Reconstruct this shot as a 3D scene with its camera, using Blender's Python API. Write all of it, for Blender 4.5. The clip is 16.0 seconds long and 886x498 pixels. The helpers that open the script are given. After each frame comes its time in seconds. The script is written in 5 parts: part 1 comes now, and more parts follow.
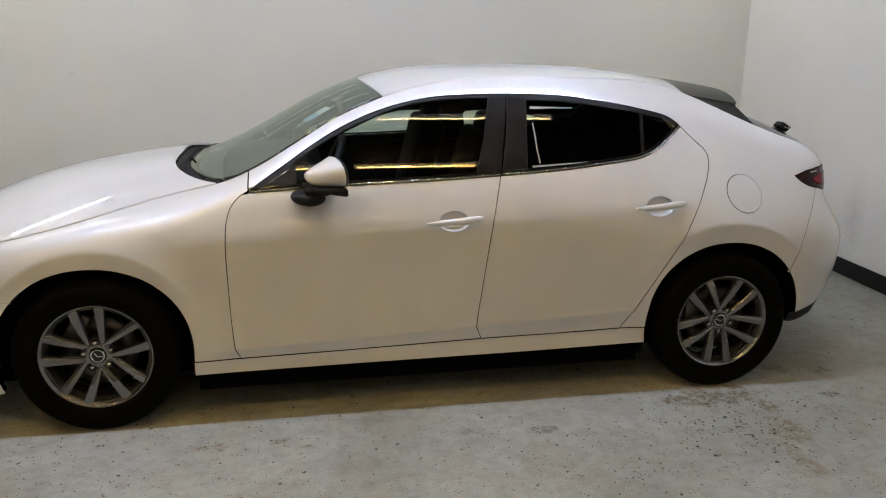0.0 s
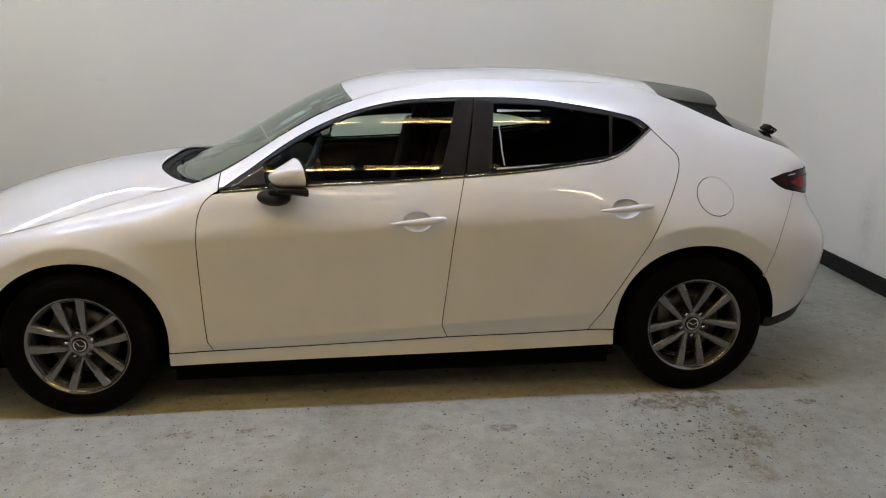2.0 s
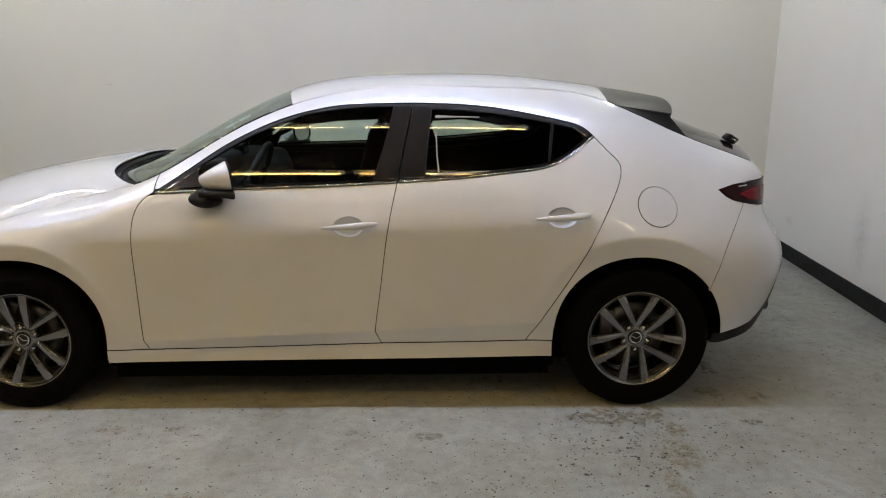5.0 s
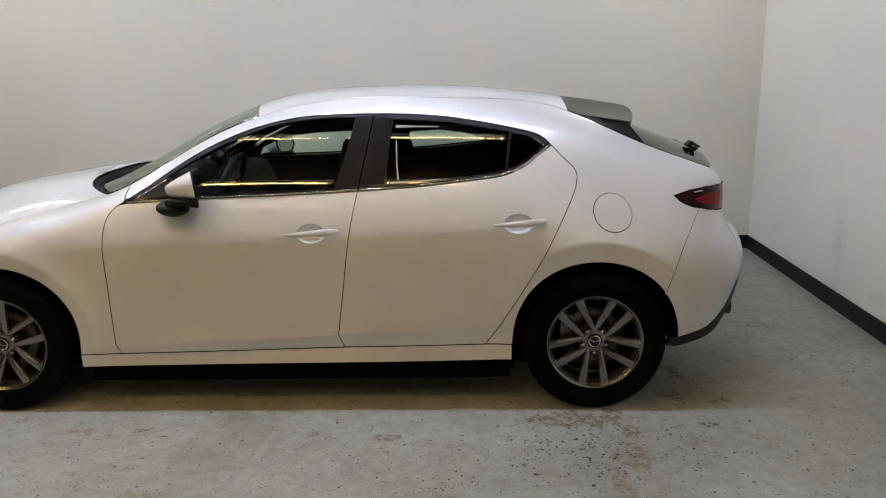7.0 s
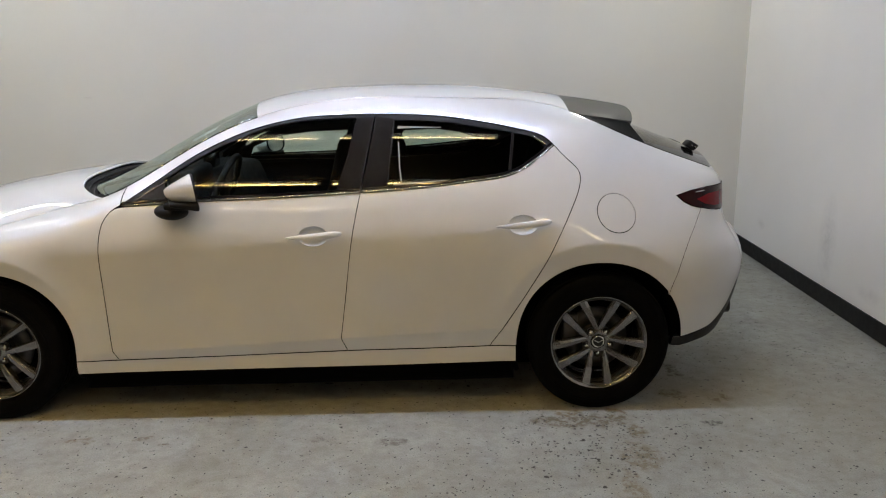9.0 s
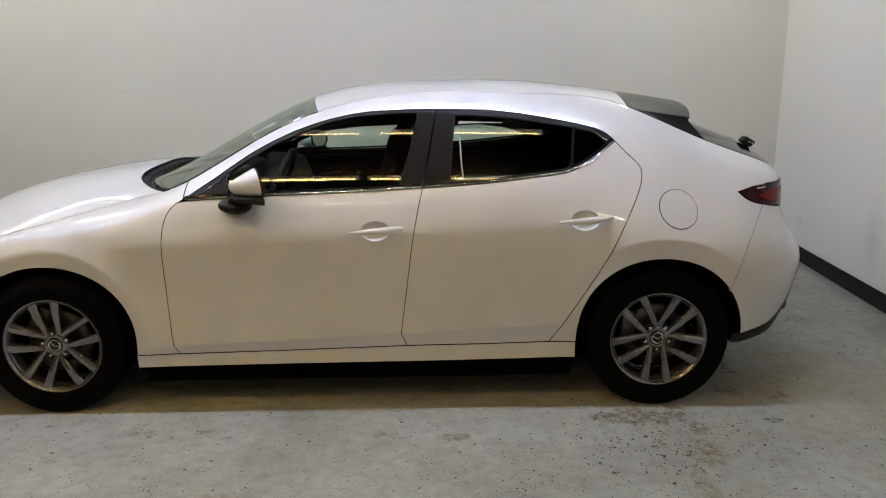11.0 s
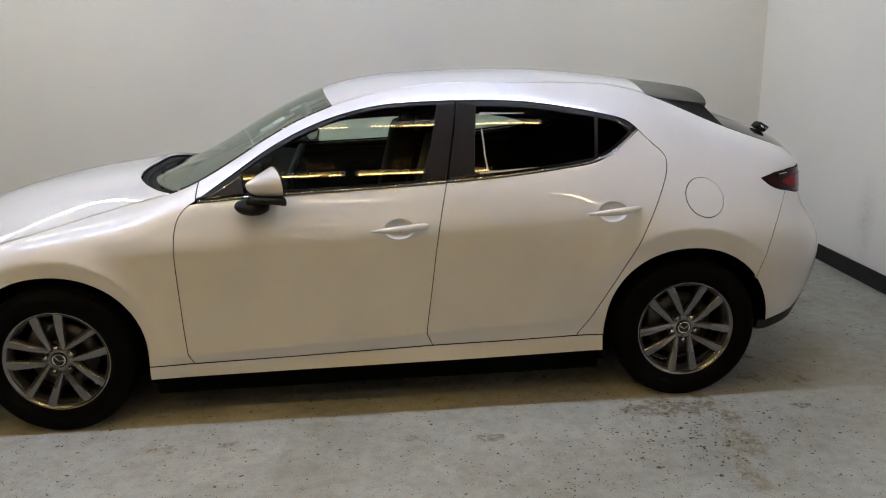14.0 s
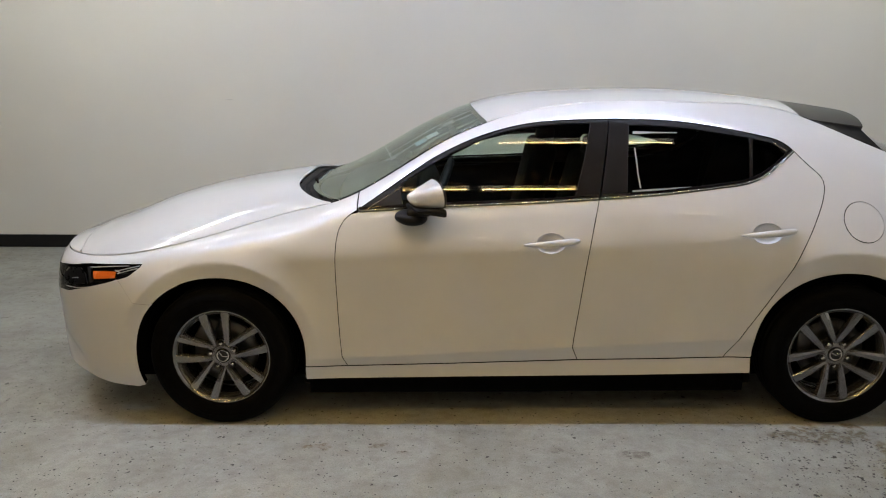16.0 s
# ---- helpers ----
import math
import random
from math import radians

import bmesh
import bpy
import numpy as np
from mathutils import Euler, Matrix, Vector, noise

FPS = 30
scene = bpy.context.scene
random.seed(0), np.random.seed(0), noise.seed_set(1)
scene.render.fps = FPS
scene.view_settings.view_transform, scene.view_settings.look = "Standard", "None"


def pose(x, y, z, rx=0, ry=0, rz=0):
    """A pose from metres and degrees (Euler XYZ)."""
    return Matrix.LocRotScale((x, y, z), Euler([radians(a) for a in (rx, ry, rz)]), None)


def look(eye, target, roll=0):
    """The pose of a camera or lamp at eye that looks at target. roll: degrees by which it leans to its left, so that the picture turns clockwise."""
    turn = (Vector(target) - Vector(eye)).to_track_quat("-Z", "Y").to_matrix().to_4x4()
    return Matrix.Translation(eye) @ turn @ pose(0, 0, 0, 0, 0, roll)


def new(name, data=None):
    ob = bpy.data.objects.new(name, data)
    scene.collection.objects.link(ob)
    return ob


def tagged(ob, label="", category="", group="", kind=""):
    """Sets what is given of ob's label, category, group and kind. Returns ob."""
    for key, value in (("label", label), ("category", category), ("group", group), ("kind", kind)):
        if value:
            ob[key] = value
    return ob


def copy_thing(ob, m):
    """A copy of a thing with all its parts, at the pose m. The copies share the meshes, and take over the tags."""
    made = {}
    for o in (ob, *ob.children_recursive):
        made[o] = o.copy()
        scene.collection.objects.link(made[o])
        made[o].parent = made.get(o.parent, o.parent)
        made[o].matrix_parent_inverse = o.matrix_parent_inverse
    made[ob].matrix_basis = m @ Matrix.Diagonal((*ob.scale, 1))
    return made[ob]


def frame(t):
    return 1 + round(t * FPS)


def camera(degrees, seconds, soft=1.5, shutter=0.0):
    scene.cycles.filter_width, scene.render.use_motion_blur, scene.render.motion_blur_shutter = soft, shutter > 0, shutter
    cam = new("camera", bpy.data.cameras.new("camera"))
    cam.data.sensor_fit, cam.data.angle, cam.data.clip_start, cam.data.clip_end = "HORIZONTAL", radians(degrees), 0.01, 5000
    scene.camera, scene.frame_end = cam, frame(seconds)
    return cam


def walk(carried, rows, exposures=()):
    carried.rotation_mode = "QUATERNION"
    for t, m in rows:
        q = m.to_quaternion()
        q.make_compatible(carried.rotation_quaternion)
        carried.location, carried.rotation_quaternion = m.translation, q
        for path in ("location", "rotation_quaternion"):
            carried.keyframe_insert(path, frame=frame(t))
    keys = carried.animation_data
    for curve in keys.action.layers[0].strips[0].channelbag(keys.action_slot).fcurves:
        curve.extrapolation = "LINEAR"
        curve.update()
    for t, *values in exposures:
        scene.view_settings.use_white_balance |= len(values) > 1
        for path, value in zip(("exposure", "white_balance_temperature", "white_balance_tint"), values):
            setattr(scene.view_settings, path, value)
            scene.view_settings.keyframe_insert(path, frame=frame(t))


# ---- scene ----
cam = camera(59.5, 16.0, soft=1.1)
PATH = [
    (0, (-0.507, -3.969, 1.56), (-0.165, -2.068, 1.042), 0.5),
    (0.5, (-0.403, -3.963, 1.563), (-0.086, -2.058, 1.042), 0.3),
    (1, (-0.309, -3.995, 1.576), (-0.032, -2.084, 1.057), 0.1),
    (1.5, (-0.191, -4.055, 1.567), (0.03, -2.135, 1.052), 0.1),
    (2, (-0.095, -4.105, 1.563), (0.084, -2.179, 1.055), -0.1),
    (2.5, (-0.004, -4.15, 1.555), (0.141, -2.216, 1.067), -0.5),
    (3, (0.054, -4.156, 1.554), (0.187, -2.22, 1.07), -0.6),
    (3.5, (0.161, -4.133, 1.551), (0.273, -2.195, 1.067), -0.2),
    (4, (0.266, -4.109, 1.551), (0.353, -2.173, 1.055), 0.2),
    (6.5, (0.677, -4.18, 1.546), (0.648, -2.235, 1.083), -0.6),
    (7, (0.728, -4.208, 1.543), (0.698, -2.261, 1.086), -0.6),
    (7.5, (0.738, -4.208, 1.536), (0.703, -2.261, 1.083), -0.6),
    (8, (0.69, -4.196, 1.548), (0.675, -2.25, 1.088), -0.8),
    (8.2, (0.671, -4.192, 1.553), (0.672, -2.247, 1.091), -0.8),
    (10.3, (0.404, -4.154, 1.578), (0.467, -2.215, 1.094), -0.3),
    (10.5, (0.377, -4.157, 1.575), (0.432, -2.218, 1.09), -0.3),
    (11, (0.34, -4.169, 1.564), (0.369, -2.227, 1.085), -0.4),
    (11.5, (0.298, -4.173, 1.564), (0.313, -2.231, 1.085), -0.8),
    (12, (0.259, -4.155, 1.575), (0.291, -2.217, 1.083), -1.0),
    (12.5, (0.238, -4.127, 1.573), (0.317, -2.193, 1.072), -1.5),
    (13, (0.168, -4.091, 1.578), (0.292, -2.16, 1.07), -1.6),
    (13.5, (0.095, -4.056, 1.582), (0.239, -2.129, 1.067), -1.8),
    (14, (0.011, -4.039, 1.585), (0.173, -2.113, 1.07), -1.2),
    (14.5, (-0.09, -4.062, 1.601), (0.039, -2.135, 1.082), -0.5),
    (15, (-0.215, -4.099, 1.615), (-0.142, -2.167, 1.101), -0.8),
    (15.5, (-0.27, -4.119, 1.602), (-0.271, -2.178, 1.117), -0.8),
    (16, (-0.29, -4.108, 1.596), (-0.336, -2.165, 1.125), -0.6),
]
walk(cam, [(t, look(eye, target, roll)) for t, eye, target, roll in PATH])

# ---- light: an unseen dim surround, and rows of strip lights further down ----
world = bpy.data.worlds.new("world")
scene.world = world
world.use_nodes = True
world.node_tree.nodes["Background"].inputs["Color"].default_value = (0.5, 0.5, 0.5, 1)
world.node_tree.nodes["Background"].inputs["Strength"].default_value = 0.004
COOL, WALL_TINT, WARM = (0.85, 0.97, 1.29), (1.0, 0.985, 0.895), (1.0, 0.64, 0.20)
COOL_POWER, WALL_FILL_POWER, WARM_POWER = 201.0, 80.0, 28.0
CEILING = 3.29


# ---- materials ----
class Nodes:
    """A material under construction: add nodes, link sockets."""

    def __init__(self, name):
        self.mat = bpy.data.materials.new(name)
        self.mat.use_nodes = True
        self.tree = self.mat.node_tree
        self.bsdf = self.tree.nodes["Principled BSDF"]
        self.co = self.tree.nodes.new("ShaderNodeTexCoord").outputs["Object"]

    def add(self, kind, operation="", blend=""):
        n = self.tree.nodes.new(kind)
        if operation:
            n.operation = operation
        if blend:
            n.data_type, n.blend_type = "RGBA", blend
        return n

    def link(self, a, b):
        self.tree.links.new(a, b)

    def noise(self, scale, detail=4.0, rough=0.55, vec=None, distort=0.0):
        n = self.add("ShaderNodeTexNoise")
        n.inputs["Scale"].default_value, n.inputs["Detail"].default_value = scale, detail
        n.inputs["Roughness"].default_value, n.inputs["Distortion"].default_value = rough, distort
        self.link(vec or self.coords(), n.inputs["Vector"])
        return n.outputs["Fac"]

    def coords(self):
        return self.co

    def ramp(self, fac, *stops):
        n = self.add("ShaderNodeValToRGB")
        e = n.color_ramp.elements
        while len(e) < len(stops):
            e.new(0.5)
        for el, (pos, col) in zip(e, stops):
            el.position = pos
            el.color = (*col, 1) if isinstance(col, tuple) else (col, col, col, 1)
        self.link(fac, n.inputs["Fac"])
        return n.outputs["Color"]

    def mix(self, fac, a, b, mode="MIX"):
        n = self.add("ShaderNodeMix", blend=mode)
        for sock, val in ((n.inputs[0], fac), (n.inputs[6], a), (n.inputs[7], b)):
            if isinstance(val, (int, float)):
                sock.default_value = val
            elif isinstance(val, tuple):
                sock.default_value = (*val, 1)
            else:
                self.link(val, sock)
        return n.outputs[2]

    def maths(self, op, a, b=0.0, c=0.0):
        n = self.add("ShaderNodeMath", operation=op)
        for sock, val in zip(n.inputs, (a, b, c)):
            if isinstance(val, (int, float)):
                sock.default_value = val
            else:
                self.link(val, sock)
        return n.outputs[0]

    def bump(self, height, strength=0.2, distance=0.002):
        n = self.add("ShaderNodeBump")
        n.inputs["Strength"].default_value, n.inputs["Distance"].default_value = strength, distance
        self.link(height, n.inputs["Height"])
        self.link(n.outputs["Normal"], self.bsdf.inputs["Normal"])

    def set(self, **values):
        for k, v in values.items():
            sock = self.bsdf.inputs[k.replace("_", " ")]
            if isinstance(v, (int, float)):
                sock.default_value = v
            elif isinstance(v, tuple):
                sock.default_value = (*v, 1)
            else:
                self.link(v, sock)
        return self


def plain(name, colour, rough=0.5, metal=0.0, coat=0.0, grain=0.0, scale=300.0, spec=0.5):
    """A simple surface with faint mottling and, where grain is given, fine relief."""
    n = Nodes(name)
    dark = tuple(c * 0.82 for c in colour)
    n.set(Base_Color=n.mix(n.ramp(n.noise(9.0), (0.35, 0.0), (0.7, 1.0)), dark, colour), Metallic=metal)
    n.set(Roughness=n.ramp(n.noise(23.0), (0.3, max(rough - 0.06, 0.02)), (0.75, min(rough + 0.06, 1.0))))
    n.set(Coat_Weight=coat, Coat_Roughness=0.03, Specular_IOR_Level=spec)
    if grain:
        n.bump(n.noise(scale, 2.0), grain, 0.001)
    return n.mat


def car_paint():
    n = Nodes("pearl_white_paint")
    dust = n.ramp(n.noise(3.0, 5.0), (0.35, (0.56, 0.56, 0.555)), (0.7, (0.60, 0.60, 0.595)))
    n.set(Base_Color=dust, Roughness=0.38, Metallic=0.0, Coat_Weight=1.0, Coat_Roughness=0.005, Coat_IOR=1.5)
    # mica flakes: a broad bluish sheen round each lamp's reflection
    n.set(Specular_IOR_Level=0.95, Specular_Tint=(0.72, 0.84, 1.0))
    return n.mat


def car_glass(name, tint, gloss=1.5, sheen=(1.0, 1.0, 1.0)):
    """Thin tinted sheet: lets light straight through, with a reflection that grows at a glancing angle."""
    n = Nodes(name)
    clear = n.add("ShaderNodeBsdfTransparent")
    clear.inputs["Color"].default_value = (*tint, 1)
    shine = n.add("ShaderNodeBsdfGlossy")
    shine.inputs["Roughness"].default_value = 0.01
    shine.inputs["Color"].default_value = (*sheen, 1)
    fres = n.add("ShaderNodeFresnel")
    fres.inputs["IOR"].default_value = gloss
    both = n.add("ShaderNodeMixShader")
    n.link(fres.outputs[0], both.inputs[0])
    n.link(clear.outputs[0], both.inputs[1])
    n.link(shine.outputs[0], both.inputs[2])
    out = n.tree.nodes["Material Output"]
    n.link(both.outputs[0], out.inputs["Surface"])
    return n.mat


def glow(name, colour, power):
    n = Nodes(name)
    n.set(Base_Color=(0.9, 0.9, 0.9), Emission_Color=colour, Emission_Strength=power)
    return n.mat


def wall_paint(name, colour, marks=()):
    """Rolled wall paint with faint scuffs; marks: axis, place along it, height, half sizes, strength."""
    n = Nodes(name)
    big = n.ramp(n.noise(0.9, 3.0), (0.3, tuple(c * 0.95 for c in colour)), (0.7, colour))
    scuff = n.ramp(n.noise(2.6, 8.0, 0.7), (0.66, 0.0), (0.78, 1.0))
    base = n.mix(n.maths("MULTIPLY", scuff, 0.16), big, (0.42, 0.40, 0.37))
    if marks:
        xyz = n.add("ShaderNodeSeparateXYZ")
        n.link(n.coords(), xyz.inputs[0])
        rub = n.ramp(n.noise(11.0, 5.0, 0.7), (0.35, 0.1), (0.65, 1.0))
        for axis, at, high, a, b, dark in marks:
            da = n.maths("DIVIDE", n.maths("SUBTRACT", xyz.outputs[axis], at), a)
            db = n.maths("DIVIDE", n.maths("SUBTRACT", xyz.outputs[2], high), b)
            r = n.maths("SQRT", n.maths("ADD", n.maths("MULTIPLY", da, da), n.maths("MULTIPLY", db, db)))
            base = n.mix(n.maths("MULTIPLY", n.ramp(r, (0.1, dark), (1.0, 0.0)), rub), base, (0.20, 0.19, 0.18))
    n.set(Base_Color=base, Roughness=0.55, Specular_IOR_Level=0.3)
    n.bump(n.mix(0.5, n.noise(160.0, 3.0), n.noise(7.0, 2.0)), 0.12, 0.002)
    return n.mat


# stains on the floor, and shade painted in at the rear: x, y, half length, half width, darkness, brownness
STAINS_AND_SHADE = [
    (-0.915, -1.10, 0.055, 0.020, 0.70, 1.2),
    (-0.646, -1.09, 0.045, 0.022, 0.45, 0.9),
    (-0.55, -1.152, 0.018, 0.014, 0.75, 0.8),
    (0.428, -1.16, 0.075, 0.045, 0.45, 0.4),
    (0.115, -1.14, 0.035, 0.025, 0.35, 0.4),
    (0.45, -1.55, 0.035, 0.025, 0.35, 0.6),
    (1.841, -1.046, 0.042, 0.028, 0.85, 0.0),
    (1.445, -0.93, 0.05, 0.06, 0.65, 1.0),
    (1.491, -1.12, 0.045, 0.07, 0.62, 1.2),
    (1.445, -1.32, 0.10, 0.14, 0.50, 1.3),
    (1.36, -1.56, 0.04, 0.16, 0.50, 1.3),
    (1.25, -1.00, 0.28, 0.07, 0.60, 0.9),
    (1.851, -0.44, 0.045, 0.09, 0.70, 0.4),
    (1.763, -0.73, 0.08, 0.06, 0.55, 0.9),
    (1.971, -0.80, 0.06, 0.03, 0.55, 0.9),
    (-0.45, -1.62, 0.11, 0.035, 0.40, 1.1),
    # dirt with painted shade, behind the rear wheel
    (1.76, -0.66, 0.42, 0.26, 0.60, 0.7),
    (1.22, -0.93, 0.07, 0.035, 0.65, 1.5),
    (-2.55, 0.05, 0.30, 0.22, 0.40, 0.1),
    # broad patches: dirt, plus shade put into the colour towards the right
    (1.45, -1.25, 0.60, 0.45, 0.34, 0.6),
    (2.40, -1.00, 0.90, 0.80, 0.60, 1.2),
    (2.20, -0.35, 0.60, 0.50, 0.45, 0.9),
]


def floor_paint():
    n = Nodes("worn_grey_floor_paint")
    co = n.coords()
    xyz = n.add("ShaderNodeSeparateXYZ")
    warp = n.add("ShaderNodeTexNoise")
    warp.inputs["Scale"].default_value, warp.inputs["Detail"].default_value = 14.0, 5.0
    n.link(co, warp.inputs["Vector"])
    push = n.add("ShaderNodeVectorMath", operation="MULTIPLY_ADD")
    n.link(warp.outputs["Color"], push.inputs[0])
    push.inputs[1].default_value, push.inputs[2].default_value = (0.12, 0.12, 0), (-0.06, -0.06, 0)
    moved = n.add("ShaderNodeVectorMath", operation="ADD")
    n.link(push.outputs[0], moved.inputs[0])
    n.link(co, moved.inputs[1])
    n.link(moved.outputs[0], xyz.inputs[0])
    base = n.ramp(n.noise(1.1, 6.0, 0.6), (0.30, (0.232, 0.230, 0.198)), (0.48, (0.314, 0.318, 0.284)), (0.70, (0.372, 0.381, 0.347)))
    mott = n.ramp(n.noise(16.0, 6.0, 0.65), (0.34, (0.80, 0.79, 0.76)), (0.58, (1.0, 1.0, 1.0)))
    base = n.mix(1.0, base, mott, "MULTIPLY")
    # worn streaks where the paint has thinned
    stretch = n.add("ShaderNodeMapping")
    stretch.inputs["Scale"].default_value = (1.0, 5.0, 1.0)
    stretch.inputs["Rotation"].default_value = (0, 0, 0.35)
    n.link(co, stretch.inputs["Vector"])
    streak = n.ramp(n.noise(4.0, 7.0, 0.7, stretch.outputs[0]), (0.56, 0.0), (0.72, 1.0))
    base = n.mix(n.maths("MULTIPLY", streak, 0.22), base, (0.20, 0.18, 0.145))
    pale = n.ramp(n.noise(3.1, 7.0, 0.7, stretch.outputs[0], 0.6), (0.60, 0.0), (0.75, 1.0))
    base = n.mix(n.maths("MULTIPLY", pale, 0.25), base, (0.35, 0.355, 0.34))
    # fine sandy grain, and scattered chalky smudges
    base = n.mix(1.0, base, n.ramp(n.noise(150.0, 3.0, 0.7), (0.30, (0.76, 0.76, 0.74)), (0.52, (1.0, 1.0, 1.0)), (0.75, (1.14, 1.14, 1.13))), "MULTIPLY")
    chalk = n.ramp(n.noise(2.2, 8.0, 0.75, None, 1.2), (0.56, 0.0), (0.70, 1.0))
    base = n.mix(n.maths("MULTIPLY", chalk, 0.45), base, (0.40, 0.415, 0.405))
    grain = n.ramp(n.noise(26.0, 6.0, 0.75), (0.44, 0.15), (0.55, 1.0))
    for sx, sy, a, b, dark, brown in STAINS_AND_SHADE:
        dx = n.maths("DIVIDE", n.maths("SUBTRACT", xyz.outputs[0], sx), a)
        dy = n.maths("DIVIDE", n.maths("SUBTRACT", xyz.outputs[1], sy), b)
        r = n.maths("SQRT", n.maths("ADD", n.maths("MULTIPLY", dx, dx), n.maths("MULTIPLY", dy, dy)))
        mask = n.ramp(r, (0.70, min(dark * 1.5, 1.0)), (1.0, 0.0)) if a < 0.3 else n.ramp(r, (0.2, dark), (1.05, 0.0))
        col = tuple(0.03 + brown * c for c in (0.098, 0.071, 0.024))
        base = n.mix(n.maths("MULTIPLY", mask, grain if a < 0.3 else 0.55), base, col)
    # chips and tyre crumbs of many sizes, thickest by the rear wheel
    dx = n.maths("DIVIDE", n.maths("SUBTRACT", xyz.outputs[0], 1.30), 0.55)
    dy = n.maths("DIVIDE", n.maths("SUBTRACT", xyz.outputs[1], -1.22), 0.42)
    near = n.ramp(n.maths("SQRT", n.maths("ADD", n.maths("MULTIPLY", dx, dx), n.maths("MULTIPLY", dy, dy))), (0.3, 1.0), (1.1, 0.0))
    shake = n.add("ShaderNodeTexNoise")
    shake.inputs["Scale"].default_value, shake.inputs["Detail"].default_value = 70.0, 3.0
    n.link(co, shake.inputs["Vector"])
    jog = n.add("ShaderNodeVectorMath", operation="MULTIPLY_ADD")
    n.link(shake.outputs["Color"], jog.inputs[0])
    jog.inputs[1].default_value = (0.022, 0.022, 0)
    n.link(co, jog.inputs[2])
    for scale, size, share, thin in ((8.0, 0.085, 0.32, 0.30), (24.0, 0.25, 0.85, 0.06), (46.0, 0.36, 0.90, 0.08), (100.0, 0.42, 0.70, 0.22)):
        vor = n.add("ShaderNodeTexVoronoi")
        vor.inputs["Scale"].default_value = scale
        n.link(jog.outputs[0], vor.inputs["Vector"])
        pick = n.add("ShaderNodeSeparateColor")
        n.link(vor.outputs["Color"], pick.inputs[0])
        reach = n.maths("MULTIPLY", n.maths("POWER", pick.outputs[1], 1.3), size)
        fleck = n.ramp(n.maths("SUBTRACT", reach, vor.outputs["Distance"]), (0.0, 0.0), (0.03, 1.0))
        chance = n.maths("MULTIPLY", n.maths("MAXIMUM", near, n.ramp(n.noise(1.6, 3.0), (0.44, thin), (0.70, thin * 2.5))), share)
        some = n.maths("LESS_THAN", pick.outputs[0], chance)
        base = n.mix(n.maths("MULTIPLY", n.maths("MULTIPLY", fleck, some), 0.92), base, (0.022, 0.017, 0.012))
    n.set(Base_Color=base, Roughness=n.ramp(n.noise(5.0, 5.0), (0.3, 0.42), (0.7, 0.66)), Specular_IOR_Level=0.4)
    n.bump(n.noise(90.0, 5.0, 0.6), 0.25, 0.003)
    return n.mat


PAINT = car_paint()
GLASS = car_glass("green_tinted_glass", (0.72, 0.81, 0.76))
SCREEN = car_glass("windscreen_glass", (0.40, 0.50, 0.45), 2.6, (0.90, 1.0, 0.92))
PRIVACY = car_glass("green_rear_glass", (0.64, 0.75, 0.69))
HATCH_GLASS = car_glass("dark_hatch_glass", (0.10, 0.11, 0.105))
LENS = car_glass("clear_lamp_lens", (0.9, 0.9, 0.9))
GLOSS_BLACK = plain("gloss_black_trim", (0.008, 0.008, 0.008), 0.12, coat=0.3, spec=0.3)
FRAME_BLACK = plain("black_window_frame", (0.010, 0.010, 0.011), 0.55, spec=0.15)
FIN_BLACK = plain("black_fin_plastic", (0.004, 0.004, 0.004), 0.4, spec=0.10)
SPOILER_GREY = Nodes("dark_grey_spoiler_paint").set(Base_Color=(0.022, 0.021, 0.018), Roughness=0.45, Specular_IOR_Level=0.2).mat
SATIN_BLACK = plain("satin_black_film", (0.009, 0.0078, 0.0068), 0.55, grain=0.05, spec=0.05)
BLACK_PLASTIC = plain("grained_black_plastic", (0.011, 0.011, 0.011), 0.55, grain=0.2, scale=700, spec=0.25)
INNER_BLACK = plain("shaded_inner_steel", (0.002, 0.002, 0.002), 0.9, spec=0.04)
CHROME = plain("bright_chrome", (0.62, 0.61, 0.59), 0.10, metal=1.0)
RUBBER = plain("tyre_rubber", (0.0025, 0.0025, 0.0026), 0.8, grain=0.3, scale=260, spec=0.05)
ALLOY = Nodes("grey_painted_alloy")
ALLOY = ALLOY.set(Base_Color=ALLOY.ramp(ALLOY.noise(14.0, 2.0), (0.3, (0.185, 0.185, 0.195)), (0.7, (0.215, 0.215, 0.225))), Metallic=0.9, Roughness=0.26, Coat_Weight=0.4, Coat_Roughness=0.04).mat
STEEL = plain("brake_steel", (0.13, 0.125, 0.12), 0.4, metal=1.0)
SATIN_CHROME = plain("satin_bright_trim", (0.75, 0.74, 0.72), 0.4, metal=0.4)
BOWL_BLACK = plain("black_lamp_bowl", (0.006, 0.006, 0.006), 0.3, spec=0.2)
DARK_METAL = plain("dark_hub_metal", (0.045, 0.042, 0.04), 0.5, metal=0.7)
CABIN = plain("black_cabin_cloth", (0.0035, 0.0036, 0.0038), 0.85, grain=0.3, scale=500, spec=0.08)
CABIN_PLASTIC = plain("dark_dashboard_plastic", (0.008, 0.009, 0.0095), 0.6, grain=0.2, scale=600, spec=0.3)
LINING = plain("dark_roof_lining", (0.010, 0.010, 0.010), 0.9, spec=0.1)
RED_LENS = plain("red_lamp_lens", (0.17, 0.004, 0.008), 0.2, spec=0.10)
DEEP_RED = plain("smoked_red_lens", (0.016, 0.0015, 0.002), 0.2, spec=0.12)
AMBER = plain("amber_reflector", (0.75, 0.16, 0.02), 0.25, coat=0.6)
PAPER = plain("white_paper", (0.72, 0.74, 0.72), 0.7)
